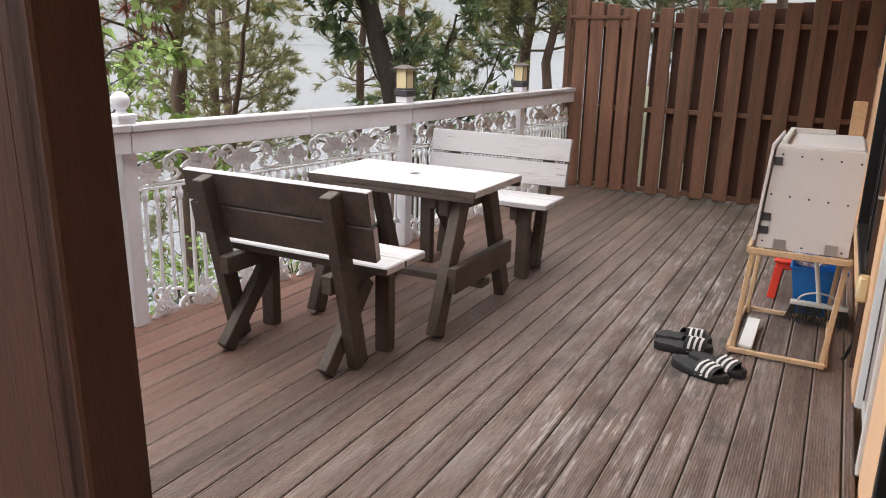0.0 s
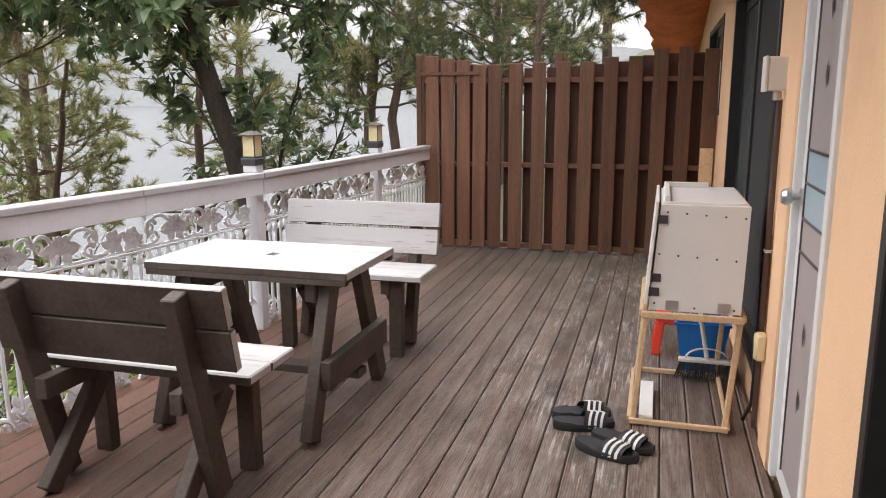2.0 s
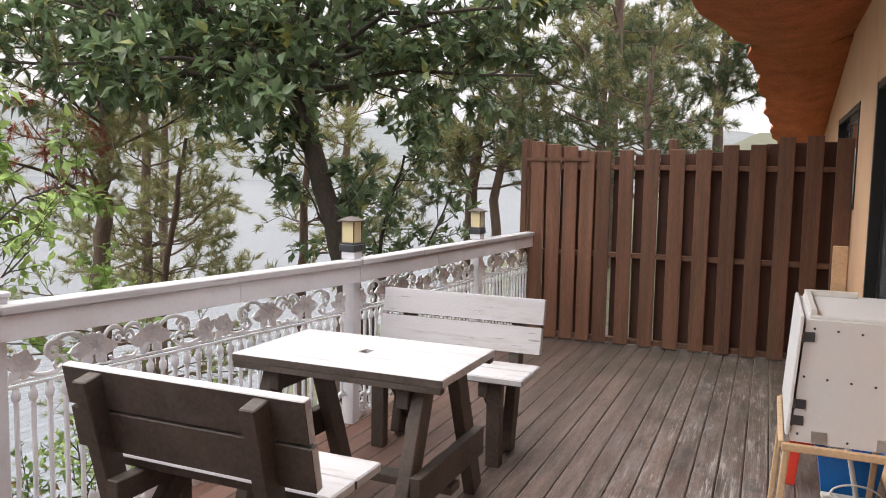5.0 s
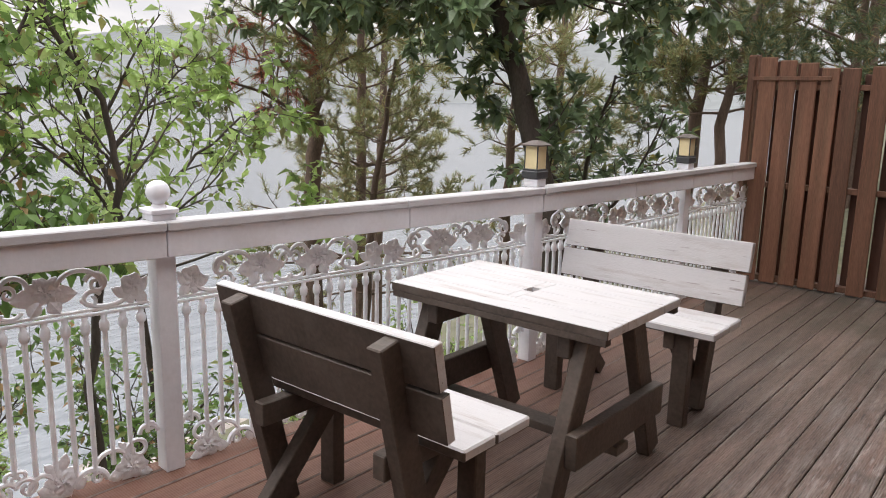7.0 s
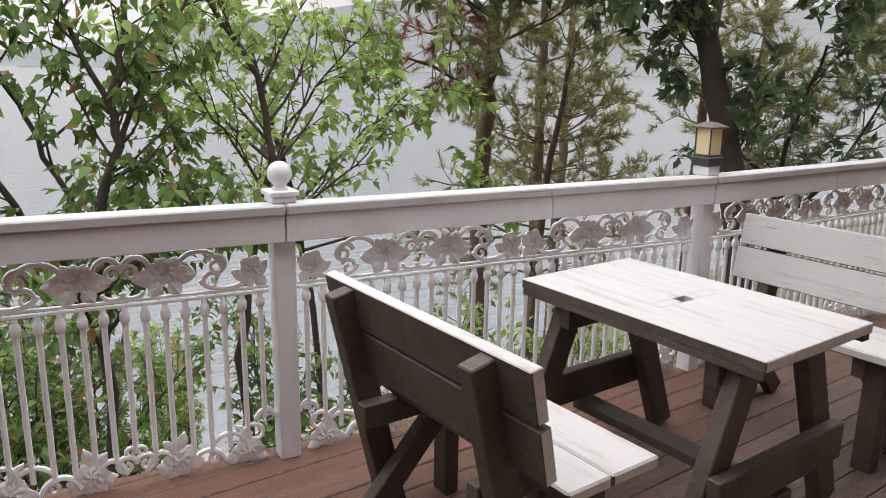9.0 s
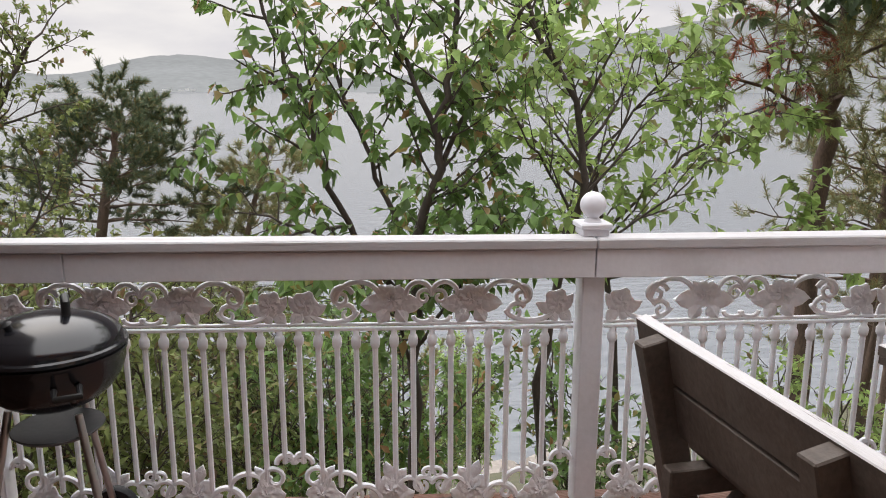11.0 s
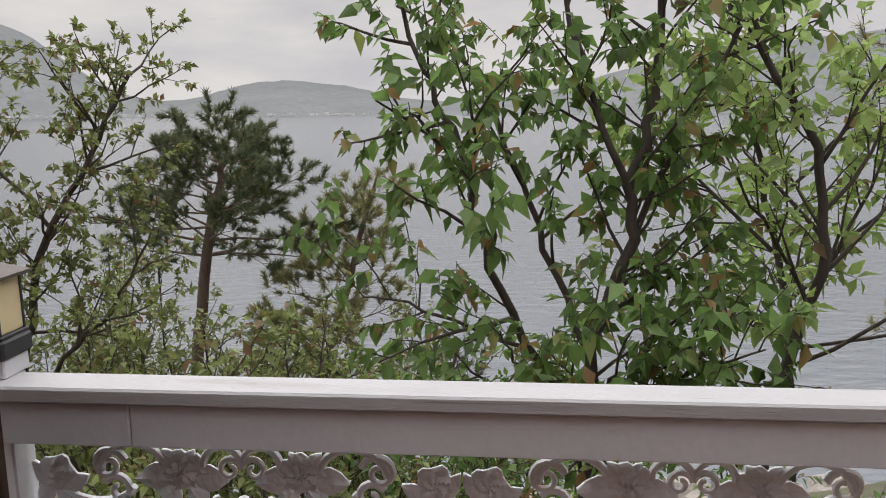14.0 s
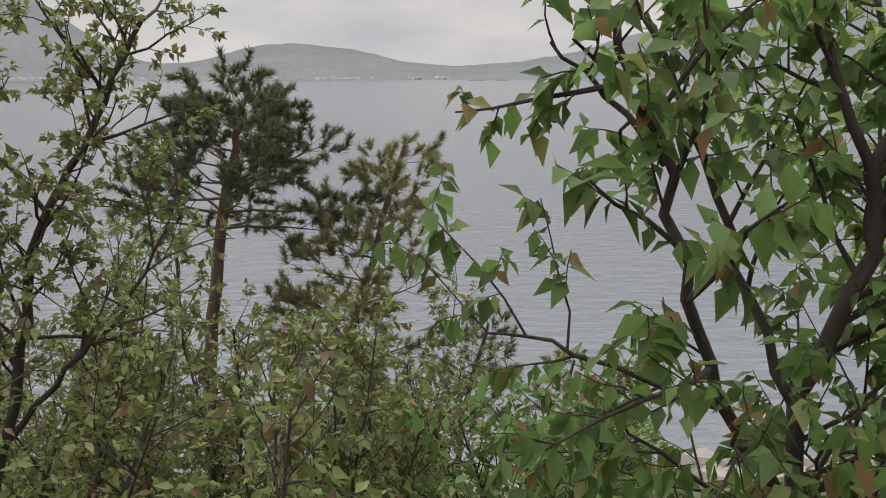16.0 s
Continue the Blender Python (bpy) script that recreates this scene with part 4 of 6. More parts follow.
# ---- table and benches ----
def bench(at, rz):
    """A garden bench; its length lies along x, the backrest at -y, the seat's middle at y = 0.13."""
    b = thing("garden_bench", at, "homemade bench of dark-stained timber with white-painted seat and back boards", "bench", "benches at the picnic table", rz=rz)
    L = 0.95
    tilt = Matrix.Rotation(radians(11.5), 3, 'X')
    for y, z, k, h, top in ((-0.108, 0.736, 0.0, 0.139, 0), (-0.079, 0.586, 0.006, 0.147, 1)):
        part("back_board", B((k, y, z), (L, 0.036, h), 0.003, tilt, (0, 0, 1, 0, 1, top)), [WHITE_TOP, DARKWOOD], b)
    for y, w in ((0.062, 0.15), (0.227, 0.172)):
        part("seat_board", B((0, y, 0.455), (L + 0.02, w, 0.036), 0.006, None, (0, 0, 1, 0, 1, 0)), [WHITE_TOP, DARKWOOD], b)
    for s in (-1, 1):
        x = s * 0.325
        part("front_leg", Geo().beam((x, 0.235, 0), (x, 0.235, 0.437), 0.075, 0.055), DARKWOOD, b)
        part("back_leg", Geo().beam((x, 0.018, 0.012), (x, -0.165, 0.785), 0.055, 0.085), DARKWOOD, b)
        part("brace", Geo().beam((x - s * 0.054, -0.145, 0.016), (x - s * 0.054, 0.165, 0.352), 0.05, 0.078), DARKWOOD, b)
        part("seat_bearer", Geo().beam((x - s * 0.053, -0.13, 0.396), (x - s * 0.053, 0.28, 0.396), 0.048, 0.08), DARKWOOD, b)
    return b


def table():
    t = thing("picnic_table", (-1.508, 3.258, 0), "square picnic table with a white-painted top on dark splayed legs", "table")
    w, d = 0.95, 0.575
    # top in four planks with a central umbrella hole
    n = 4
    pw = d / n
    for k in range(n):
        y = -d / 2 + pw * (k + 0.5)
        if k in (1, 2):
            inner = 0.016 if k == 1 else -0.016
            for x0, x1 in ((-w / 2, -0.022), (0.022, w / 2)):
                part("top_board", B(((x0 + x1) / 2, y, 0.684), (x1 - x0, pw - 0.0015, 0.034), 0.002), WHITE_TOP, t)
            part("top_board", B((0, y + (-inner), 0.684), (0.0425, pw - 0.0335, 0.034), 0.001), WHITE_TOP, t)
        else:
            part("top_board", B((0, y, 0.684), (w, pw - 0.0015, 0.034), 0.003, None, (0, 0, 0 if k else 1, 1 if k else 0, 1, 0)), [WHITE_TOP, DARKWOOD], t)
    for y in (-d / 2 + 0.02, d / 2 - 0.02):
        part("apron", B((0, y, 0.655), (w - 0.012, 0.036, 0.024), 0.002), DARKWOOD, t)
    for s in (-1, 1):
        x = s * 0.345
        part("leg", Geo().beam((x, -0.405, 0.014), (x, -0.155, 0.644), 0.055, 0.095), DARKWOOD, t)
        part("leg", Geo().beam((x, 0.395, 0.014), (x, 0.155, 0.644), 0.055, 0.095), DARKWOOD, t)
        part("top_bearer", B((x - s * 0.052, 0, 0.6), (0.05, 0.50, 0.085), 0.004), DARKWOOD, t)
        part("cross_bar", Geo().beam((x + s * 0.05, -0.34, 0.275), (x + s * 0.05, 0.33, 0.275), 0.045, 0.125), DARKWOOD, t)
    part("stretcher", B((0, 0.0, 0.178), (0.84, 0.09, 0.036), 0.003), DARKWOOD, t)


table()
bench((-1.62, 2.385, 0), 0)
bench((-1.505, 4.225, 0), 180)


# ---- by the house wall ----
def cabinet_and_stand():
    s = thing("wooden_stand", (0.283, 3.735, 0), "light frame stand of raw pine battens standing on the deck", "stand")
    w, d, h = 0.375, 0.63, 0.515
    lean = 0.034
    for sx in (-1, 1):
        for sy in (-1, 1):
            part("leg", Geo().beam((sx * w / 2, sy * d / 2, 0), (sx * w / 2 + lean, sy * (d / 2 - 0.005), h - 0.03), 0.024, 0.024), PINE_PLANK, s)
    for z, o, k in ((0.022, 0.0, 0.022), (h - 0.016, lean - 0.002, 0.028)):
        for sy in (-1, 1):
            part("batten", B((o, sy * (d / 2 + 0.018), z), (w + 0.03, 0.02, k), 0.003), PINE_PLANK, s)
        for sx in (-1, 1):
            part("batten", B((sx * (w / 2 + 0.016) + o, 0, z + 0.001), (0.018, d, k), 0.003), PINE_PLANK, s)
    part("white_slat", B((-w / 2 + 0.055, -0.1, 0.035), (0.06, 0.42, 0.018), 0.003), BOARDWHITE, s, "white board offcut")
    c = thing("white_cabinet", (0.322, 3.74, h), "white board cabinet with dark hinges and screws, on the pine stand", "cabinet")
    w, d, h2 = 0.365, 0.63, 0.445
    g = Geo()
    slant = 0.03        # the side with the door leans inwards
    x0, x1, y0, y1 = -w / 2, w / 2, -d / 2, d / 2
    g.add([(x0, y0, 0), (x1, y0, 0), (x1, y1, 0), (x0, y1, 0), (x0 + slant, y0, h2), (x1 + 0.01, y0, h2), (x1 + 0.01, y1, h2), (x0 + slant, y1, h2)],
          [(3, 2, 1, 0), (0, 1, 5, 4), (1, 2, 6, 5), (2, 3, 7, 6), (3, 0, 4, 7), (4, 5, 6, 7)])
    part("body", g, BOARDWHITE, c)
    part("door", B((x0 + slant / 2 - 0.013, -0.012, h2 / 2 + 0.02), (0.013, d + 0.01, h2 - 0.01), 0.003, Matrix.Rotation(math.atan(slant / h2), 3, 'Y')), BOARDWHITE, c, "white board door")
    part("lid", B((0.02, 0.012, h2 + 0.006), (w - 0.04, d - 0.05, 0.012), 0.003), BOARDWHITE, c)
    part("rim", B((x0 + slant + 0.025, 0.0, h2 + 0.022), (0.022, d - 0.08, 0.022), 0.003), PVC, c)
    part("rim", B((-0.04, d / 2 - 0.06, h2 + 0.024), (0.2, 0.025, 0.025), 0.003), PVC, c)
    for z in (0.08, 0.14, 0.385):
        part("hinge", B((-w / 2 + slant * z / h2 + 0.016, -d / 2 - 0.004, z), (0.036, 0.008, 0.034), 0.002), LAMPDARK, c)
        part("hinge", B((-w / 2 + slant * z / h2 - 0.004, -d / 2 - 0.007, z), (0.010, 0.013, 0.04), 0.002), LAMPDARK, c)
    for x in (-0.09, 0.115):
        part("bracket", B((x, -d / 2 - 0.003, 0.026), (0.05, 0.006, 0.04), 0.001), STEEL, c)
    screw = Geo().lathe([(0.0045, 0), (0.0045, 0.002), (0.002, 0.003)], 8, pose(0, 0, 0, 90, 0, 0))
    me = None
    for x, z in [(-0.125 + 0.075 * i, 0.415 - 0.004 * i) for i in range(5)] + [(-0.15 + 0.075 * i, 0.24 - 0.004 * i) for i in range(5)] + [(0.0, 0.018), (0.155, 0.018), (-0.16, 0.03)]:
        if me is None:
            ob = part("screw", screw, LAMPDARK, c)
            me = ob.data
            ob.location = (x, -d / 2, z)
        else:
            shared("screw", me, c, (x, -d / 2, z))


def stool():
    s = thing("plastic_stool", (0.263, 4.49, 0), "low red plastic stool", "stool")
    part("seat", B((0, 0, 0.217), (0.17, 0.2, 0.02), 0.008), REDP, s, smooth=True)
    part("skirt", B((0, 0, 0.189), (0.15, 0.18, 0.037), 0.008), REDP, s)
    for sx in (-1, 1):
        for sy in (-1, 1):
            part("leg", Geo().beam((sx * 0.078, sy * 0.1, 0), (sx * 0.058, sy * 0.075, 0.18), 0.045, 0.03), REDP, s)


def bucket():
    b = thing("blue_bin", (0.408, 4.235, 0), "square blue plastic bin", "bin")
    g = Geo()
    a, t, h = 0.09, 0.13, 0.268
    lo = [(-a, -a, 0), (a, -a, 0), (a, a, 0), (-a, a, 0)]
    hi = [(-t, -t, h), (t, -t, h), (t, t, h), (-t, t, h)]
    k = 0.94
    ihi = [(x * k, y * k, h) for x, y, _ in hi]
    ilo = [(x * k, y * k, 0.01) for x, y, _ in lo]
    g.add(lo + hi + ihi + ilo, [(3, 2, 1, 0)] + [(i, (i + 1) % 4, 4 + (i + 1) % 4, 4 + i) for i in range(4)] + [(4 + i, 4 + (i + 1) % 4, 8 + (i + 1) % 4, 8 + i) for i in range(4)]
          + [(8 + i, 8 + (i + 1) % 4, 12 + (i + 1) % 4, 12 + i) for i in range(4)] + [(12, 13, 14, 15)])
    part("bin_body", g, BLUEP, b)
    part("rim", Geo().tube([(x * 1.02, y * 1.02, h) for x, y, _ in hi + hi[:1]], 0.007, 6), BLUEP, b)
    bag = thing("plastic_bag", (0.36, 4.22, 0.20), "crumpled clear plastic bag tucked in the bin", "bag")
    rng = random.Random(2)
    g = Geo()
    n, m = 10, 8
    for i in range(m + 1):
        for k in range(n):
            t = 2 * math.pi * k / n
            r = 0.035 + 0.055 * math.sin(math.pi * i / m) + rng.uniform(-0.012, 0.012)
            g.v.append((r * math.cos(t) * 1.2, r * math.sin(t) * 0.8, 0.012 * i + 0.055 + rng.uniform(-0.008, 0.008)))
    for i in range(m):
        for k in range(n):
            g.f.append((i * n + k, i * n + (k + 1) % n, (i + 1) * n + (k + 1) % n, (i + 1) * n + k))
            g.s.append(0)
    part("film", g, BAG, bag, smooth=True)


def broom():
    b = thing("push_broom", (0.43, 4.035, 0), "broom with a pale metal bracket and grey bristles, standing head down", "broom")
    g = Geo()
    rng = random.Random(4)
    for i in range(170):
        x, y = rng.uniform(-0.13, 0.13), rng.uniform(-0.022, 0.022)
        lean = rng.uniform(-0.02, 0.02) + x * 0.12
        g.tube([(x, y, 0.098), (x + lean, y - 0.01 + rng.uniform(-0.02, 0.02), 0.004 + rng.uniform(0, 0.02))], [0.0022, 0.0014], 3, cap=False)
    part("bristles", g, BRISTLE, b)
    part("head", B((0, 0, 0.106), (0.27, 0.045, 0.018), 0.005), PVC, b)
    part("bracket", Geo().tube([(0.1 * math.cos(t), -0.005, 0.115 + 0.055 * math.sin(t)) for t in [math.pi * i / 12 for i in range(13)]], 0.005, 6), PVC, b)
    part("handle", Geo().tube([(0.0, 0, 0.115), (-0.035, 0.02, 0.30), (-0.07, 0.05, 0.495)], 0.011, 10), PVC, b, smooth=True)


def sandal(at, rz, flip):
    s = thing("pool_slider", at, "black rubber pool slider with three white stripes on the strap", "slipper", "sliders left on the deck", rz=rz)
    g = Geo()
    n = 14
    L, out = 0.262, []
    for i in range(n + 1):
        q = i / n
        half = 0.036 + 0.014 * math.sin(math.pi * min(1, q * 1.05)) ** 0.8 * (0.55 + 0.75 * q) * 1.0
        half *= math.sqrt(max(0.0, 1 - (2 * q - 1) ** 8)) if q not in (0, 1) else 0.45
        out.append((L * (q - 0.5), half, 0.006 * math.sin(q * 4) * flip))
    for z, k in ((0.0, 0.94), (0.008, 1.0), (0.028, 1.0), (0.033, 0.93)):
        for x, h, c in out:
            lift = 0.008 * max(0, x / L) ** 2 + (0.006 if z > 0.02 and x < -0.05 else 0)
            g.v.append((x * (0.985 if k < 1 else 1), c + h * k, z + lift))
        for x, h, c in out[::-1]:
            lift = 0.008 * max(0, x / L) ** 2 + (0.006 if z > 0.02 and x < -0.05 else 0)
            g.v.append((x * (0.985 if k < 1 else 1), c - h * k, z + lift))
    m = 2 * (n + 1)
    for r in range(3):
        for k in range(m):
            g.f.append((r * m + k, r * m + (k + 1) % m, (r + 1) * m + (k + 1) % m, (r + 1) * m + k)[::-1])
            g.s.append(0)
    g.f += [tuple(range(m)), tuple(range(3 * m, 4 * m))[::-1]]
    g.s += [0, 0]
    part("sole", g, RUBBER, s, smooth=True)

    def band(x0, x1, lift, rows=8):
        gg = Geo()
        for lay in (0, 1):
            for i in range(rows + 1):
                t = math.pi * i / rows
                for x in (x0, x1):
                    taper = 1 - 0.12 * (x - 0.02) / 0.1
                    r = 0.049 * taper + (0.003 if lay else 0) + lift
                    hh = (0.052 - 0.12 * max(0, x - 0.03)) + (0.003 if lay else 0) + lift
                    gg.v.append((x - 0.02 * abs(math.cos(t)) + 0.012, r * math.cos(t), 0.018 + hh * math.sin(t)))
        w = 2 * (rows + 1)
        for i in range(rows):
            a = 2 * i
            gg.f += [(a, a + 1, a + 3, a + 2), (w + a, w + a + 2, w + a + 3, w + a + 1), (a, a + 2, w + a + 2, w + a), (a + 1, w + a + 1, w + a + 3, a + 3)]
            gg.s += [0] * 4
        return gg
    strap = part("strap", band(0.0, 0.095, 0.0), RUBBER, s, smooth=True)
    for x in (0.018, 0.043, 0.068):
        part("stripe", band(x, x + 0.011, 0.0022), STRIPE, strap, smooth=True)


def wall_fittings():
    m = thing("meter_box", (WALL, 3.475, 1.412), "small grey-white plastic junction box on the wall", "junction box")
    part("box_body", B((-0.04, 0, 0.065), (0.08, 0.1, 0.13), 0.006), PVC, m)
    part("box_lid", B((-0.084, 0, 0.065), (0.01, 0.106, 0.136), 0.003), PVC, m)
    part("spout", Geo().tube([(-0.035, -0.01, -0.035), (-0.035, -0.01, 0.0)], 0.017, 12), PVC, m, smooth=True)
    p = thing("cable_conduit", (WALL, 3.49, 0), "brown and white conduit running down the wall to the deck", "pipe")
    part("conduit", Geo().tube([(-0.024, -0.02, 0.02), (-0.024, -0.02, 0.7), (-0.024, -0.02, 1.38)], 0.012, 10), PIPE, p, smooth=True)
    part("cable", Geo().tube([(-0.03, 0.02, 1.4), (-0.022, 0.03, 1.0), (-0.022, 0.03, 0.5), (-0.03, 0.05, 0.1), (-0.06, 0.06, 0.015)], 0.009, 8), BLACKP, p, smooth=True)
    part("clip", B((-0.02, -0.02, 0.78), (0.035, 0.04, 0.012), 0.002), PVC, p)
    o = thing("wall_socket", (WALL - 0.02, 3.33, 0.37), "small cream weatherproof wall socket", "socket")
    part("socket_body", B((-0.022, 0, 0.05), (0.045, 0.06, 0.11), 0.012), CREAM, o, smooth=True)
    k = thing("plank_offcut", (0.515, 6.6, 0), "pale raw timber plank leaning upright by the fence", "plank")
    part("plank_body", B((0, 0, 0.5), (0.1, 0.022, 1.0), 0.004), PINE_PLANK, k)


cabinet_and_stand()
stool()
bucket()
broom()
sandal((-0.125, 3.43, 0.0), 22, 1)
sandal((-0.105, 3.325, 0.0), 14, -1)
sandal((0.065, 3.185, 0.0), -20, 1)
sandal((0.005, 3.095, 0.0), -24, -1)
wall_fittings()


# ---- barbecue ----
def kettle():
    cx, cy = -2.42, 0.625
    b = thing("kettle_barbecue", (cx, cy, 0), "black enamel kettle barbecue on a wheeled tripod, lid closed", "barbecue", rz=105)
    R, zr = 0.198, 0.724
    bowl = [(0.03, zr - 0.178)] + [(R * math.sin(t), zr - 0.02 - 0.16 * math.cos(t)) for t in [0.2 + i * (math.pi / 2 - 0.2) / 10 for i in range(11)]]
    part("bowl", Geo().lathe(bowl + [(R + 0.005, zr - 0.012), (R + 0.005, zr - 0.004), (R - 0.004, zr)], 48), BLACK, b, smooth=True)
    lid = [(R + 0.004, zr + 0.001), (R + 0.009, zr + 0.006), (R + 0.007, zr + 0.014)] + [(R * math.cos(t), zr + 0.014 + 0.085 * math.sin(t)) for t in [0.05 + i * (math.pi / 2 - 0.1) / 12 for i in range(13)]]
    ld = part("lid", Geo().lathe(lid, 48), BLACK, b, "glossy black enamel lid", smooth=True)
    part("lid_handle", Geo().tube([(0.05, -0.03, zr + 0.085), (0.05, -0.03, zr + 0.13), (0.05, 0.0, zr + 0.14), (0.05, 0.03, zr + 0.13), (0.05, 0.03, zr + 0.085)], 0.012, 10), BLACKP, ld, smooth=True)
    part("vent", Geo().lathe([(0.035, 0), (0.035, 0.006), (0.01, 0.008), (0.01, 0.022), (0.016, 0.03), (0.006, 0.036)], 16, pose(-0.085, -0.06, zr + 0.072, 12, -22, 0)), BLACKP, ld, smooth=True)
    part("ash_pan", Geo().lathe([(0.01, zr - 0.255), (0.11, zr - 0.25), (0.125, zr - 0.237), (0.122, zr - 0.234), (0.01, zr - 0.246)], 28), LAMPDARK, b, smooth=True)
    part("side_handle", Geo().tube([(0.0, -R - 0.0, zr - 0.06), (0.0, -R - 0.05, zr - 0.065), (0.06, -R - 0.05, zr - 0.065), (0.06, -R + 0.01, zr - 0.06)], 0.009, 8), BLACKP, b, smooth=True)
    for k, a in enumerate((-64, 176, 56)):
        ca, sa = math.cos(radians(a)), math.sin(radians(a))
        part("leg", Geo().tube([(0.12 * ca, 0.12 * sa, zr - 0.17), (0.245 * ca, 0.245 * sa, 0.0 if k == 1 else 0.07)], 0.011, 10), STEEL, b, smooth=True)
        if k != 1:
            tang = pose(0.258 * ca, 0.258 * sa, 0.075, 0, 90, a)
            w = part("wheel", Geo().lathe([(0.052, -0.014), (0.07, -0.016), (0.075, -0.01), (0.075, 0.01), (0.07, 0.016), (0.052, 0.014)], 28, tang), RUBBER, b, smooth=True)
            part("hub", Geo().lathe([(0.0505, -0.01), (0.05, -0.012), (0.0505, 0.012), (0.02, 0.017)], 20, tang), PVC, w, smooth=True)
    g = Geo()
    for i in range(-6, 7):
        y = i * 0.024
        h = math.sqrt(max(0, 0.17 ** 2 - y * y))
        g.tube([(-h, y, 0.1), (h, y, 0.1)], 0.0025, 5)
    g.tube([(0.17 * math.cos(t), 0.17 * math.sin(t), 0.1) for t in [i * math.pi / 12 for i in range(25)]], 0.004, 6)
    part("wire_shelf", g, STEEL, b, smooth=True)["kind"] = "stuff"


kettle()


# ---- trees ----
def unit(a):
    return a / np.maximum(np.linalg.norm(a, axis=-1, keepdims=True), 1e-9)


def wander(rng, p, d, length, n, bend, up):
    """A curved branch: n + 1 points from p along d."""
    pts = [np.array(p, float)]
    d = np.array(d, float) / np.linalg.norm(d)
    for _ in range(n):
        d = d + rng.normal(0, bend, 3) + np.array((0, 0, up))
        d /= np.linalg.norm(d)
        pts.append(pts[-1] + d * length / n)
    return np.array(pts)


def sample(pts, q):
    """Place and direction at the share q of a branch."""
    x = q * (len(pts) - 1)
    i = min(int(x), len(pts) - 2)
    return pts[i] + (pts[i + 1] - pts[i]) * (x - i), pts[i + 1] - pts[i]


def branch_out(rng, parents, per_metre, lengths, spread, up, first=0.25, bend=0.16, n=4):
    """Side branches of the given branches, so many to the metre: (points, radius at foot)."""
    out = []
    for pts, r in parents:
        length = np.linalg.norm(np.diff(pts, axis=0), axis=1).sum()
        c = max(1, int(round(per_metre * length * (1 - first) * (0.8 + 0.4 * rng.random()))))
        for k in range(c):
            q = first + (1 - first) * (k + rng.random()) / c
            p, d = sample(pts, min(q, 0.999))
            d = d / max(np.linalg.norm(d), 1e-9)
            side = rng.normal(0, 1, 3)
            side -= d * side.dot(d)
            side /= np.linalg.norm(side)
            sp = spread * (0.75 + 0.5 * rng.random())
            dd = d * math.cos(sp) + side * math.sin(sp) + np.array((0, 0, up))
            L = (lengths[0] + (lengths[1] - lengths[0]) * rng.random()) * (1.15 - 0.5 * q)
            out.append((wander(rng, p, dd, L, n, bend, up * 0.15), min(r * 0.6 * (1.05 - 0.5 * q), 0.014 * L + 0.0014)))
    return out


def tubes(branches, n=6, tip=0.25, least=0.0015):
    g = Geo()
    for pts, r in branches:
        k = len(pts)
        g.tube([Vector(p) for p in pts], [max(least, r * (1 - (1 - tip) * i / (k - 1))) for i in range(k)], n, cap=False)
    return g


def fast_mesh(name, verts, faces, material, parent, label=""):
    """verts (n, 3) and faces (m, 3 or 4) as arrays."""
    me = bpy.data.meshes.new(name)
    me.vertices.add(len(verts))
    me.vertices.foreach_set("co", np.asarray(verts, np.float32).ravel())
    w = faces.shape[1]
    me.loops.add(faces.size)
    me.loops.foreach_set("vertex_index", faces.astype(np.int32).ravel())
    me.polygons.add(len(faces))
    me.polygons.foreach_set("loop_start", np.arange(0, faces.size, w, dtype=np.int32))
    me.materials.append(material)
    me.update(calc_edges=True)
    ob = new(name, me)
    if parent:
        ob.parent = parent
    if label:
        ob["label"] = label
    return ob


def leaves(name, rng, centres, axes, size, wide, material, parent, droop=0.0, fold=0.35, label=""):
    """Folded pointed leaves: six corners, four triangles each."""
    N = len(centres)
    a = unit(axes + rng.normal(0, 0.35, (N, 3)) + np.array((0, 0, -droop)))
    s = unit(np.cross(a, rng.normal(0, 1, (N, 3)) * 0.6 + np.array((0, 0, 1.0))))
    u = np.cross(s, a)
    L = (size * (0.6 + 0.75 * rng.random(N)))[:, None]
    W = L * wide
    base = centres
    mid = base + a * L * 0.45 - u * L * 0.03
    tip = base + a * L - u * L * 0.16
    l = base + a * L * 0.4 + s * W * 0.5 + u * W * fold * 0.5
    r = base + a * L * 0.4 - s * W * 0.5 + u * W * fold * 0.5
    v = np.stack([base, l, mid, r, tip], 1).reshape(-1, 3)
    f = np.array([(0, 2, 1), (0, 3, 2), (1, 2, 4), (2, 3, 4)])
    faces = (np.arange(N)[:, None, None] * 5 + f[None]).reshape(-1, 3)
    return fast_mesh(name, v, faces, material, parent, label)


def on_twigs(rng, twigs, each, first=0.15):
    c, d = [], []
    for pts, _ in twigs:
        for k in range(each):
            p, t = sample(pts, min(0.999, first + (1 - first) * (k + rng.random() * 0.9) / each))
            t = t / max(np.linalg.norm(t), 1e-9)
            side = rng.normal(0, 1, 3)
            side -= t * side.dot(t)
            c.append(p)
            d.append(t * 0.6 + side / np.linalg.norm(side))
    return np.array(c), np.array(d)


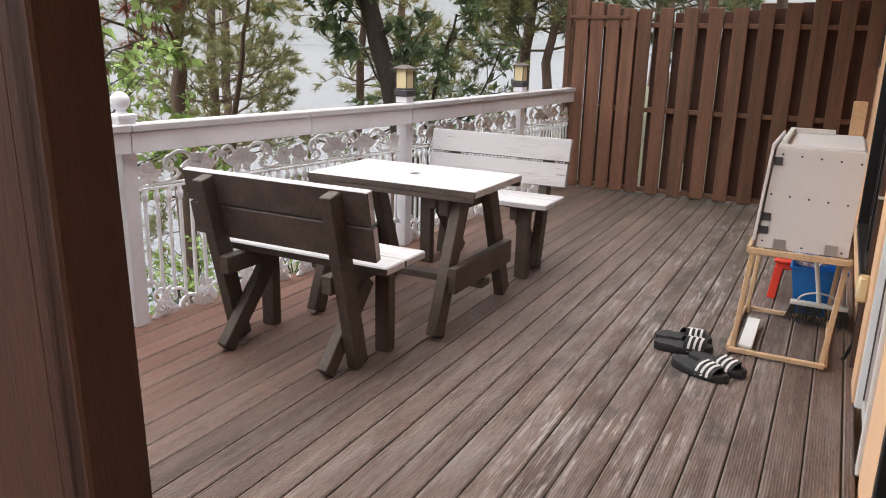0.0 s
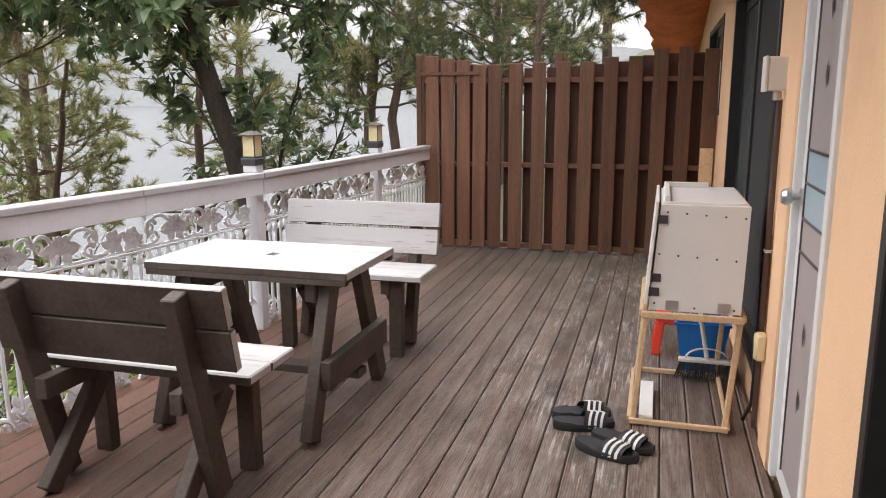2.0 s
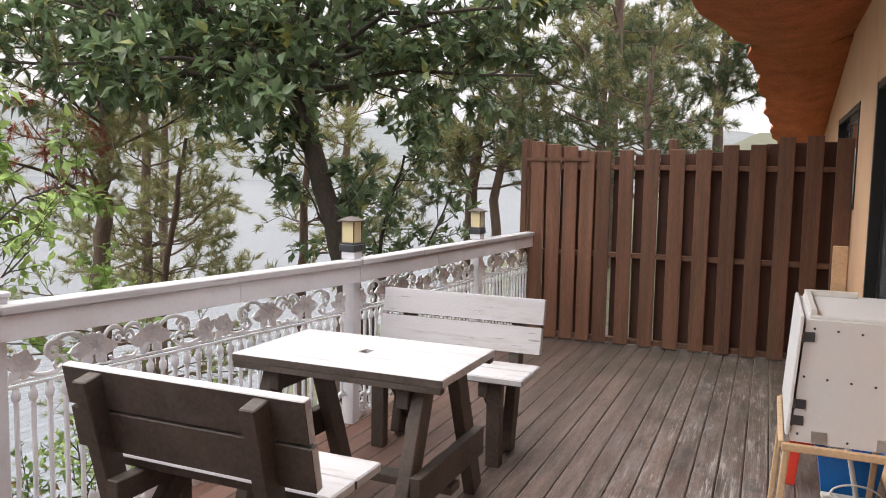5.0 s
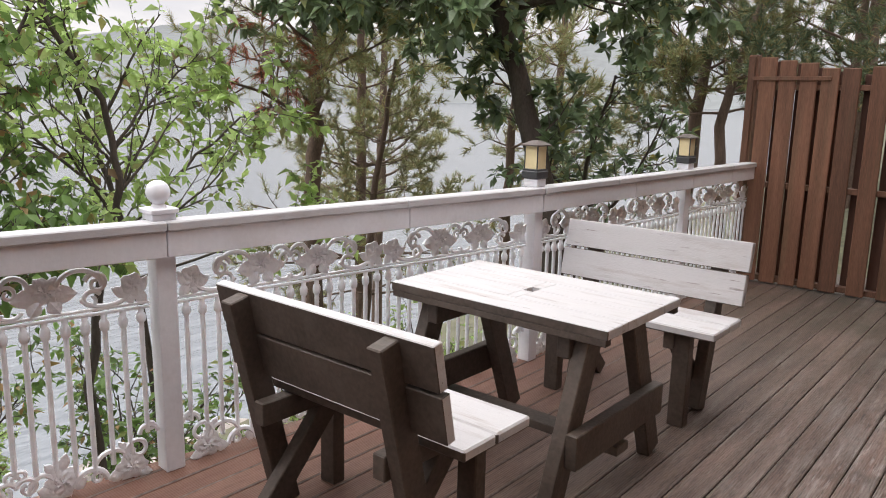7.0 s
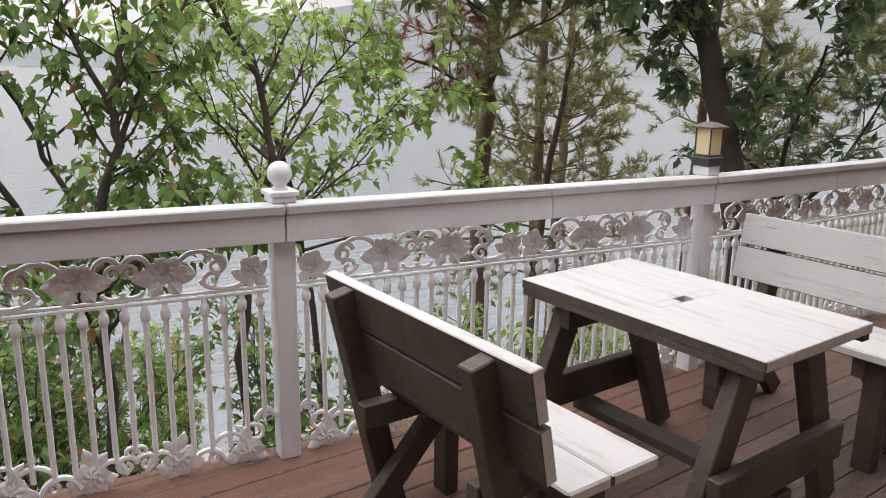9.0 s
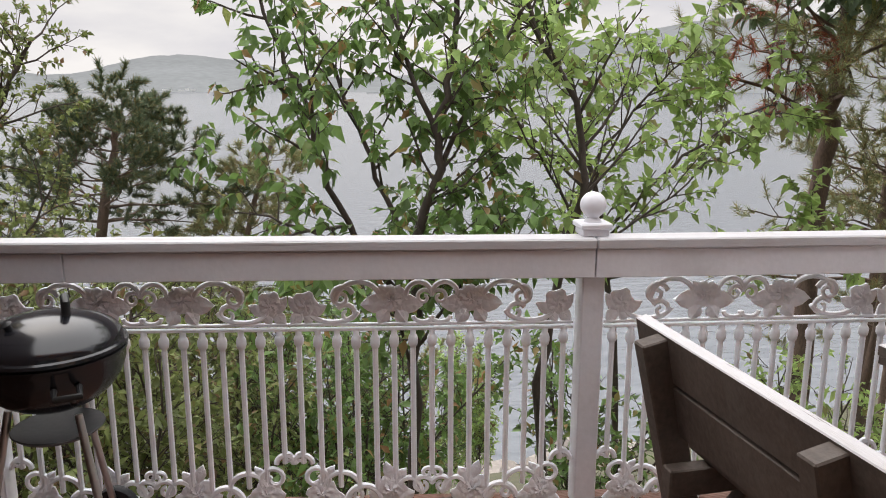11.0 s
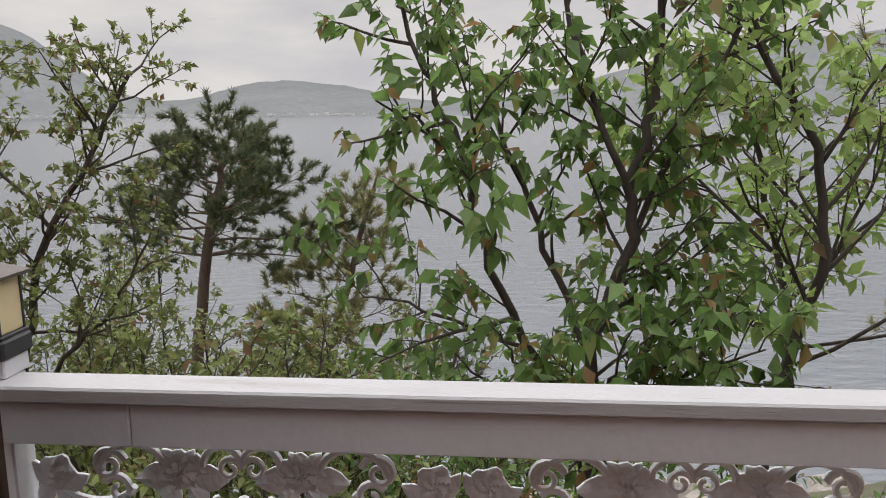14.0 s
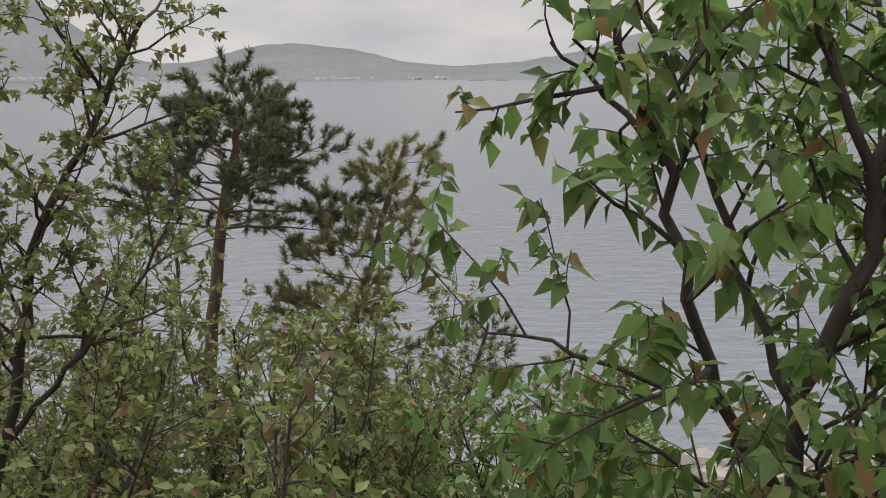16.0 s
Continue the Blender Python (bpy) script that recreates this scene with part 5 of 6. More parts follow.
def tufts(name, rng, centres, axes, needles, length, width, material, parent, cone=0.9):
    """Tufts of pine needles: thin triangles fanning from each twig's end."""
    N, K = len(centres), needles
    a = unit(np.repeat(unit(axes), K, 0) * cone + rng.normal(0, 0.55, (N * K, 3)))
    s = unit(np.cross(a, rng.normal(0, 1, (N * K, 3))))
    p = np.repeat(centres, K, 0) - np.repeat(unit(axes), K, 0) * (rng.random(N * K)[:, None] * length * 0.7)
    L = (length * (0.6 + 0.5 * rng.random(N * K)))[:, None]
    v = np.stack([p - s * width / 2, p + s * width / 2, p + a * L - np.array((0, 0, 0.06)) * L], 1).reshape(-1, 3)
    return fast_mesh(name, v, np.arange(N * K * 3).reshape(-1, 3), material, parent)


def tree_thing(name, base, label, category, group=""):
    return thing(name, tuple(float(x) for x in base), label, category, group)


def put_local(ob, base):
    ob.location = (-base[0], -base[1], -base[2])


def woodwork(t, base, sets):
    """Trunk, branches and twigs of a tree as its parts."""
    for name, branches, sides, bark in sets:
        ob = part(name, tubes(branches, sides, 0.35 if name == "trunk" else 0.3), bark, t, smooth=sides > 4)
        if name != "trunk":
            ob["kind"] = "stuff"
        put_local(ob, base)


def broadleaf(seed, stems, label, category, bark, leaf, size, wide, droop, levels, each=6, up=0.1, spread=0.85, first=0.3, tips=0.15, group=""):
    """stems: (list of points, radius). levels: side branches to the metre and their lengths, from limbs to twigs."""
    rng = np.random.default_rng(seed)
    base = np.array(stems[0][0][0], float)
    t = tree_thing("tree", base, label, category, group)
    main = []
    for pts, r in stems:
        p = np.array(pts, float)
        q = np.linspace(0, len(p) - 1, 4 * (len(p) - 1) + 1)
        p = np.stack([np.interp(q, np.arange(len(p)), p[:, k]) for k in range(3)], 1)
        p[1:-1] += rng.normal(0, 0.01, p[1:-1].shape)
        main.append((p, r))
    grown, rest = main, []
    for k, (per, lengths) in enumerate(levels):
        grown = branch_out(rng, grown, per, lengths, spread, up * (1 - 0.3 * k), first if k == 0 else 0.15, n=4 if k == 0 else 3)
        rest.append(grown)
    woodwork(t, base, [("trunk", main, 10, bark), ("branchwork", rest[0], 6, bark), ("twigwork", sum(rest[1:], []), 4, bark)])
    cc, dd = on_twigs(rng, rest[-1], each, tips)
    if len(rest) > 1:
        c2, d2 = on_twigs(rng, rest[-2], each // 2 + 1, 0.4)
        cc, dd = np.concatenate([cc, c2]), np.concatenate([dd, d2])
    put_local(leaves("crown", rng, cc, dd, size, wide, leaf, t, droop), base)
    return t


def pine(seed, trunk, r, label, start=0.35, whorls=9, reach=1.6, needle=NEEDLE, tuft=18, nl=0.11, nw=0.004, each=5, lift=0.15, extra=(), group="pines on the slope", per=4, dead=None):
    """trunk: a few points. Branches spread in whorls, with twigs that end in needle tufts."""
    rng = np.random.default_rng(seed)
    base = np.array(trunk[0], float)
    t = tree_thing("pine_tree", base, label, "pine tree", group)
    p = np.array(trunk, float)
    q = np.linspace(0, len(p) - 1, 5 * (len(p) - 1) + 1)
    p = np.stack([np.interp(q, np.arange(len(p)), p[:, k]) for k in range(3)], 1)
    height = np.linalg.norm(p[-1] - p[0])
    p[1:-1] += rng.normal(0, 0.006 * height ** 0.5, p[1:-1].shape)
    boughs = []
    for w in range(whorls):
        s = start + (1 - start) * (w + 0.3 * rng.random()) / whorls
        o, d = sample(p, min(s, 0.995))
        turn = rng.random() * 6.28
        for k in range(per):
            if rng.random() < 0.18:
                continue
            an = turn + 6.28 * k / per + rng.normal(0, 0.35)
            L = reach * (1.08 - 0.8 * (s - start) / (1 - start)) * (0.55 + 0.6 * rng.random())
            boughs.append((wander(rng, o, (math.cos(an), math.sin(an), lift + 0.35 * s), L, 5, 0.13, 0.03), r * 0.3 * (1.15 - s)))
    for pts, rr in extra:
        boughs.append((np.array(pts, float), rr))
    b = branch_out(rng, boughs, each, (0.2 * reach, 0.42 * reach), 0.75, 0.1, 0.28, n=3)
    c = branch_out(rng, b, 6.0, (0.1 * reach, 0.2 * reach), 0.7, 0.2, 0.2, n=2)
    woodwork(t, base, [("trunk", [(p, r)], 12, BARK), ("branchwork", boughs, 6, BARK), ("twigwork", b + c, 4, BARK)])
    ends = [(x[-1], x[-1] - x[-2]) for x, _ in b + c] + [(x[-1], x[-1] - x[-2]) for x, _ in boughs]
    ends += [(sample(x, 0.6)[0], sample(x, 0.6)[1]) for x, _ in c]
    cc, dd = np.array([e[0] for e in ends]), unit(np.array([e[1] for e in ends])) + np.array((0, 0, 0.35))
    if dead is not None:
        near = np.linalg.norm(cc - np.array(dead[:3]), axis=1) < dead[3]
        if near.any():
            put_local(tufts("dead_crown", rng, cc[near], dd[near] - np.array((0, 0, 0.9)), tuft, nl, nw, NEEDLE_RED, t), base)
        cc, dd = cc[~near], dd[~near]
    put_local(tufts("crown", rng, cc, dd, tuft, nl, nw, needle, t), base)
    return t


def z0(x, y):
    return slope(x, y) - 0.1


# cherry just outside the railing: several stems from one foot
foot = (-3.95, 1.92, z0(-3.95, 1.92))
broadleaf(21, [
    ([foot, (-3.88, 1.95, -0.2), (-3.86, 1.93, 0.65), (-3.84, 2.07, 1.05), (-3.83, 2.05, 1.25), (-3.86, 2.14, 1.55), (-3.9, 2.17, 1.95), (-3.95, 2.23, 2.6)], 0.03),
    ([(-3.87, 1.93, 0.3), (-3.72, 1.63, 0.72), (-3.62, 1.48, 1.1), (-3.66, 1.39, 1.45), (-3.72, 1.29, 1.66), (-3.85, 1.18, 2.1)], 0.018),
    ([(-3.66, 1.44, 1.3), (-3.72, 1.33, 1.45), (-3.75, 1.2, 1.56)], 0.01),
    ([(-3.83, 2.05, 1.22), (-3.86, 1.93, 1.5), (-3.9, 1.81, 1.9), (-3.95, 1.73, 2.5)], 0.015),
    ([(-3.86, 1.92, 0.62), (-3.95, 1.77, 1.0), (-4.0, 1.65, 1.38), (-4.1, 1.51, 1.68), (-4.5, 1.25, 1.95)], 0.015),
    ([(-3.84, 2.07, 1.05), (-3.95, 2.31, 1.45), (-4.1, 2.58, 1.85), (-4.2, 2.73, 2.4)], 0.014),
    ([(-3.74, 1.66, 0.68), (-3.8, 1.3, 0.82), (-3.85, 1.08, 0.86)], 0.009),
    ([(-3.88, 1.94, 0.1), (-3.6, 2.1, 0.5), (-3.5, 2.3, 0.85)], 0.012),
    ([(-3.88, 1.94, 0.0), (-3.6, 1.8, 0.4), (-3.45, 1.75, 0.75)], 0.010),
    ([(-3.87, 1.94, 0.2), (-3.7, 1.95, 0.55), (-3.55, 1.98, 0.8)], 0.009),
    ([(-3.87, 1.94, 0.2), (-3.9, 1.6, 0.45), (-3.85, 1.4, 0.65)], 0.009),
    ([(-3.87, 1.94, 0.3), (-3.95, 2.2, 0.6), (-3.9, 2.4, 0.85)], 0.009),
    ([(-3.87, 1.94, 0.35), (-3.6, 2.2, 0.6), (-3.5, 2.42, 0.72)], 0.009),
    ([(-3.8, 1.75, 0.55), (-3.5, 1.6, 0.7), (-3.4, 1.5, 0.85)], 0.008),
], "young cherry tree with drooping green leaves beside the railing", "tree", BARK_DARK, LEAF_CHERRY, 0.072, 0.54, 1.1, ((10, (0.2, 0.6)), (10, (0.08, 0.22))), each=8, up=0.05, first=0.2)
# a second slim trunk and the twiggy shrub beside it
foot = (-4.1, 2.8, z0(-4.1, 2.8))
broadleaf(22, [
    ([foot, (-3.98, 2.65, -0.2), (-3.95, 2.8, 0.6), (-3.9, 2.88, 0.96), (-3.92, 2.79, 1.35), (-3.95, 2.6, 1.72), (-4.0, 2.48, 2.1)], 0.03),
    ([(-3.93, 2.84, 0.7), (-3.9, 2.6, 1.1), (-3.95, 2.42, 1.4)], 0.009),
    ([(-3.92, 2.86, 0.85), (-4.0, 3.1, 1.2), (-4.1, 3.25, 1.6)], 0.009),
    ([(-3.94, 2.8, 0.5), (-3.7, 3.2, 0.85), (-3.65, 3.45, 1.1)], 0.009),
], "slim young tree with sparse fresh leaves", "tree", BARK_DARK, LEAF_LIGHT, 0.07, 0.52, 0.3, ((10, (0.25, 0.75)), (8, (0.08, 0.25))), each=5, up=0.15, spread=0.75, tips=0.3)
# bright-leaved tree behind, towards the pine
foot = (-6.3, 4.4, z0(-6.3, 4.4))
broadleaf(23, [
    ([foot, (-6.2, 4.2, -0.8), (-6.1, 4.0, 0.3), (-6.15, 3.8, 1.1), (-6.2, 3.6, 1.9), (-6.2, 3.5, 2.5)], 0.035),
    ([(-6.12, 4.0, 0.2), (-5.9, 4.5, 0.8), (-5.8, 5.0, 1.2), (-5.7, 5.5, 1.35)], 0.016),
    ([(-6.12, 3.95, 0.5), (-6.1, 3.3, 1.1), (-6.2, 2.8, 1.6)], 0.016),
    ([(-6.13, 3.9, 0.8), (-6.0, 4.3, 1.4), (-5.95, 4.7, 1.75)], 0.014),
    ([(-6.15, 4.1, -0.2), (-5.6, 4.9, 0.1), (-5.4, 5.5, 0.35)], 0.014),
], "young tree with bright green spring leaves", "tree", BARK_DARK, LEAF_LIGHT, 0.12, 0.54, 0.5, ((8, (0.35, 0.95)), (8, (0.12, 0.32))), each=8, up=0.1)
# small-leaved tree on the slope beside the lantern
foot = (-6.0, -1.65, z0(-6.0, -1.65))
broadleaf(24, [
    ([foot, (-5.8, -1.25, -0.9), (-5.72, -0.9, 0.2), (-5.7, -0.8, 0.68), (-5.7, -0.57, 1.1), (-5.7, -0.4, 1.38), (-5.72, -0.2, 1.75)], 0.032),
    ([(-5.75, -1.05, -0.3), (-5.7, -0.7, 0.1), (-5.68, -0.4, 0.38), (-5.68, -0.17, 0.78)], 0.018),
    ([(-5.73, -0.95, 0.1), (-5.9, -1.3, 0.8), (-6.0, -1.45, 1.4), (-6.0, -1.55, 2.0)], 0.018),
    ([(-5.7, -0.7, 0.85), (-5.6, -0.95, 1.3), (-5.6, -1.15, 1.7)], 0.012),
    ([(-5.74, -1.0, -0.1), (-5.4, -1.3, 0.4), (-5.3, -1.4, 1.0)], 0.014),
], "airy small-leaved tree with dark slanting branches", "tree", BARK_DARK, LEAF_MIXED, 0.044, 0.58, 0.2, ((8, (0.3, 0.8)), (11, (0.1, 0.3)), (11, (0.05, 0.12))), each=10, up=0.05)
# big evergreen behind the lantern: leaning trunk, wide dark crown of leaf rosettes
foot = (-3.9, 7.66, z0(-3.9, 7.66))
big = [([foot, (-4.05, 7.55, 0.0), (-4.25, 7.5, 0.9), (-4.55, 7.5, 1.75), (-4.8, 7.5, 2.3), (-5.0, 7.45, 2.8), (-5.3, 7.4, 3.6)], 0.155)]
crown_rng = random.Random(77)
for k in range(20):
    az = 2 * math.pi * k / 20 + crown_rng.uniform(-0.12, 0.12)
    tall = (0.05, 0.28, 0.5, 0.85)[k % 4]
    reach = 2.5 + 0.9 * math.cos(az) * 0.3 + crown_rng.uniform(-0.3, 0.4)
    o = Vector((-4.8 - 0.1 * (k % 3), 7.48, 2.3 + 0.12 * (k % 4)))
    e = o + Vector((math.cos(az) * reach, math.sin(az) * reach * 0.85, reach * tall))
    mid = (o + e) / 2 + Vector((0, 0, 0.16))
    big.append(([tuple(o), tuple(mid), tuple(e)], 0.032))
for e in ((-2.3, 7.2, 3.0), (-7.6, 6.2, 2.75), (-8.6, 6.9, 3.1), (-6.6, 5.4, 2.45), (-5.2, 5.3, 2.45), (-3.9, 5.9, 2.8)):
    big.append(([(-4.85, 7.45, 2.4), ((-4.85 + e[0]) / 2, (7.45 + e[1]) / 2, e[2] + 0.05), e], 0.035))
broadleaf(25, big, "large evergreen tree with a leaning trunk and dark glossy leaves", "tree", BARK_DARK, LEAF_DARK, 0.15, 0.54, -0.1,
          ((5, (0.4, 1.0)), (6, (0.18, 0.42)), (6, (0.08, 0.2))), each=12, up=0.1, spread=0.95, first=0.25, tips=0.6)
# its lower growth
broadleaf(26, [
    ([(-4.6, 8.95, z0(-4.6, 8.95)), (-4.5, 8.85, 0.0), (-4.3, 8.75, 0.9), (-4.0, 8.65, 1.7)], 0.04),
    ([(-4.5, 8.85, -0.3), (-3.7, 8.55, 0.5), (-3.3, 8.45, 1.3)], 0.025),
    ([(-4.45, 8.85, 0.2), (-5.1, 8.65, 0.8), (-5.4, 8.65, 1.3)], 0.025),
    ([(-4.45, 8.85, 0.1), (-3.9, 8.3, 0.4), (-3.4, 8.1, 0.6)], 0.02),
], "dark evergreen undergrowth below the leaning tree", "bush", BARK_DARK, LEAF_DARK, 0.125, 0.42, 0.1, ((7, (0.3, 0.7)), (7, (0.12, 0.3))), each=9, tips=0.4)

# pines: the near one with a dead red bough, then the stand on the slope and beyond the fence
pine(31, [(-6.1, 6.1, z0(-6.1, 6.1)), (-6.3, 6.25, -0.6), (-6.45, 6.4, 0.6), (-6.5, 6.52, 1.4), (-6.55, 6.6, 2.1), (-6.6, 6.7, 3.6), (-6.6, 6.7, 5.2)], 0.11, "old pine with reddish bark and one dead brown bough",
     0.42, 9, 1.8, NEEDLE_OLIVE, 34, 0.14, 0.006, 5, 0.1, dead=(-6.42, 5.75, 1.65, 0.62),
     extra=[([(-6.5, 6.5, 1.85), (-6.46, 6.2, 2.0), (-6.42, 5.95, 1.9), (-6.4, 5.88, 1.55), (-6.4, 5.9, 1.25)], 0.02), ([(-6.46, 6.25, 1.98), (-6.3, 5.9, 2.2), (-6.2, 5.6, 2.0), (-6.15, 5.5, 1.6), (-6.15, 5.5, 1.25)], 0.014), ([(-6.3, 5.9, 2.2), (-6.1, 5.8, 1.9), (-6.05, 5.75, 1.5)], 0.01)])
pine(32, [(-13.6, -1.9, z0(-13.6, -1.9)), (-13.2, -1.75, -3.0), (-13.0, -1.38, -0.6), (-13.0, -1.16, 0.35), (-13.0, -0.98, 1.1)], 0.12, "dark pine with layered boughs above the water", 0.48, 9, 1.9, NEEDLE, 64, 0.14, 0.013, 6, -0.05, per=5)
pine(33, [(-13.4, 0.1, z0(-13.4, 0.1)), (-13.1, 0.3, -2.8), (-13.0, 0.75, -1.2), (-13.0, 1.28, 0.5)], 0.09, "smaller pine leaning over the slope", 0.32, 10, 1.5, NEEDLE_OLIVE, 56, 0.15, 0.012, 7, 0.1)
pine(34, [(-14.0, 2.0, z0(-14, 2.0)), (-13.6, 2.2, -4.0), (-13.5, 2.6, -2.4)], 0.07, "low pine above the shore", 0.35, 7, 1.2, NEEDLE, 36, 0.16, 0.012, 6, 0.15)
pine(35, [(-15.0, 4.0, z0(-15.0, 4.0)), (-14.8, 4.2, -5.0), (-14.8, 4.4, -3.6)], 0.07, "low pine above the shore", 0.3, 7, 1.1, NEEDLE_OLIVE, 36, 0.16, 0.012, 6, 0.15)
pine(36, [(-2.95, 16.0, z0(-2.95, 16) + 0.5), (-2.95, 16.0, 1.0), (-2.95, 16.0, 3.0), (-2.9, 16.0, 6.0), (-2.85, 16.0, 8.8)], 0.16, "tall straight pine beyond the fence", 0.42, 9, 2.6, NEEDLE_OLIVE, 32, 0.2, 0.014, 6, 0.1)
pine(37, [(-6.1, 16.2, z0(-6.1, 16.2)), (-6.0, 16.0, 0.9), (-5.8, 16.0, 2.6), (-5.6, 16.0, 4.6)], 0.17, "pine with a thick dark trunk", 0.4, 8, 2.2, NEEDLE_OLIVE, 32, 0.2, 0.015, 6, 0.1)
pine(38, [(-4.9, 15.0, z0(-4.9, 15)), (-5.1, 15.0, 1.0), (-4.9, 15.1, 2.2), (-4.4, 15.2, 4.2)], 0.12, "bent pine among others on the slope", 0.4, 8, 2.0, NEEDLE, 32, 0.2, 0.015, 6, 0.1)
pine(39, [(-1.2, 20, 0.5), (-1.2, 20, 3.0), (-1.1, 20, 5.4), (-1.0, 20, 6.2)], 0.15, "dark pine behind the eave", 0.35, 8, 2.6, NEEDLE, 34, 0.25, 0.022, 6, 0.05)
pine(40, [(-9.0, 9.6, z0(-9, 9.6)), (-9.0, 9.6, -1.0), (-8.9, 9.5, 1.5), (-8.8, 9.5, 3.4)], 0.12, "brownish pine on the slope", 0.3, 8, 1.9, NEEDLE_OLIVE, 24, 0.16, 0.011, 6, 0.05)
pine(41, [(-12.5, 13.5, z0(-12.5, 13.5)), (-12.4, 13.5, -1.0), (-12.4, 13.6, 2.0), (-12.3, 13.6, 4.0)], 0.14, "brownish pine on the slope", 0.3, 8, 2.0, NEEDLE_OLIVE, 22, 0.2, 0.015, 6, 0.05)
pine(42, [(-8.2, 14.2, z0(-8.2, 14.2)), (-8.1, 14.1, 0.0), (-8.0, 14.1, 2.2), (-7.9, 14.0, 4.4)], 0.13, "pine with thin olive foliage", 0.35, 7, 1.8, NEEDLE_OLIVE, 20, 0.2, 0.015, 6, 0.05)
pine(43, [(-7.4, 8.0, z0(-7.4, 8.0)), (-7.3, 8.1, -0.8), (-7.2, 8.2, 0.6), (-7.0, 8.3, 1.9)], 0.07, "low brownish pine on the slope", 0.25, 8, 1.3, NEEDLE_OLIVE, 36, 0.13, 0.009, 6, 0.05)
pine(44, [(-4.0, 20, 0.4), (-4.0, 20, 3.0), (-3.9, 20, 6.5)], 0.14, "thin pine beyond the fence", 0.35, 8, 2.3, NEEDLE, 32, 0.24, 0.019, 6, 0.05)

pine(46, [(-6.9, 10.8, z0(-6.9, 10.8)), (-6.9, 10.8, -0.2), (-6.8, 10.8, 1.6), (-6.7, 10.8, 3.0)], 0.1, "olive pine behind the evergreen", 0.3, 8, 1.6, NEEDLE_OLIVE, 22, 0.16, 0.011, 6, 0.05)
pine(47, [(-1.9, 13.2, -1.0), (-1.9, 13.2, 1.0), (-1.85, 13.2, 2.6), (-1.8, 13.2, 3.6)], 0.08, "young pine just beyond the fence", 0.35, 8, 1.5, NEEDLE, 34, 0.17, 0.013, 6, 0.1)


def shrub(seed, at, height, reach, leaf, size, label, count=7, droop=0.3, sub=(6, 4), each=5, wide=0.48):
    rng = np.random.default_rng(seed)
    x, y = at
    base = np.array((x, y, z0(x, y)))
    stems = []
    for k in range(count):
        an = 6.28 * k / count + rng.normal(0, 0.4)
        d = (math.cos(an) * reach, math.sin(an) * reach, height * (0.8 + 0.4 * rng.random()))
        stems.append((wander(rng, base, d, float(np.linalg.norm(d)), 6, 0.12, 0.05), 0.016))
    t = tree_thing("shrub", base, label, "shrub", "shrubs under the railing")
    a = branch_out(rng, stems, sub[0] * 1.5, (0.25, 0.6), 0.85, 0.1, 0.3)
    b = branch_out(rng, a, sub[1] * 2.4, (0.08, 0.22), 0.8, 0.05, 0.15, n=3)
    woodwork(t, base, [("branchwork", stems, 6, BARK_DARK), ("twigwork", a + b, 4, BARK_DARK)])
    cc, dd = on_twigs(rng, b, each)
    put_local(leaves("crown", rng, cc, dd, size, wide, leaf, t, droop), base)


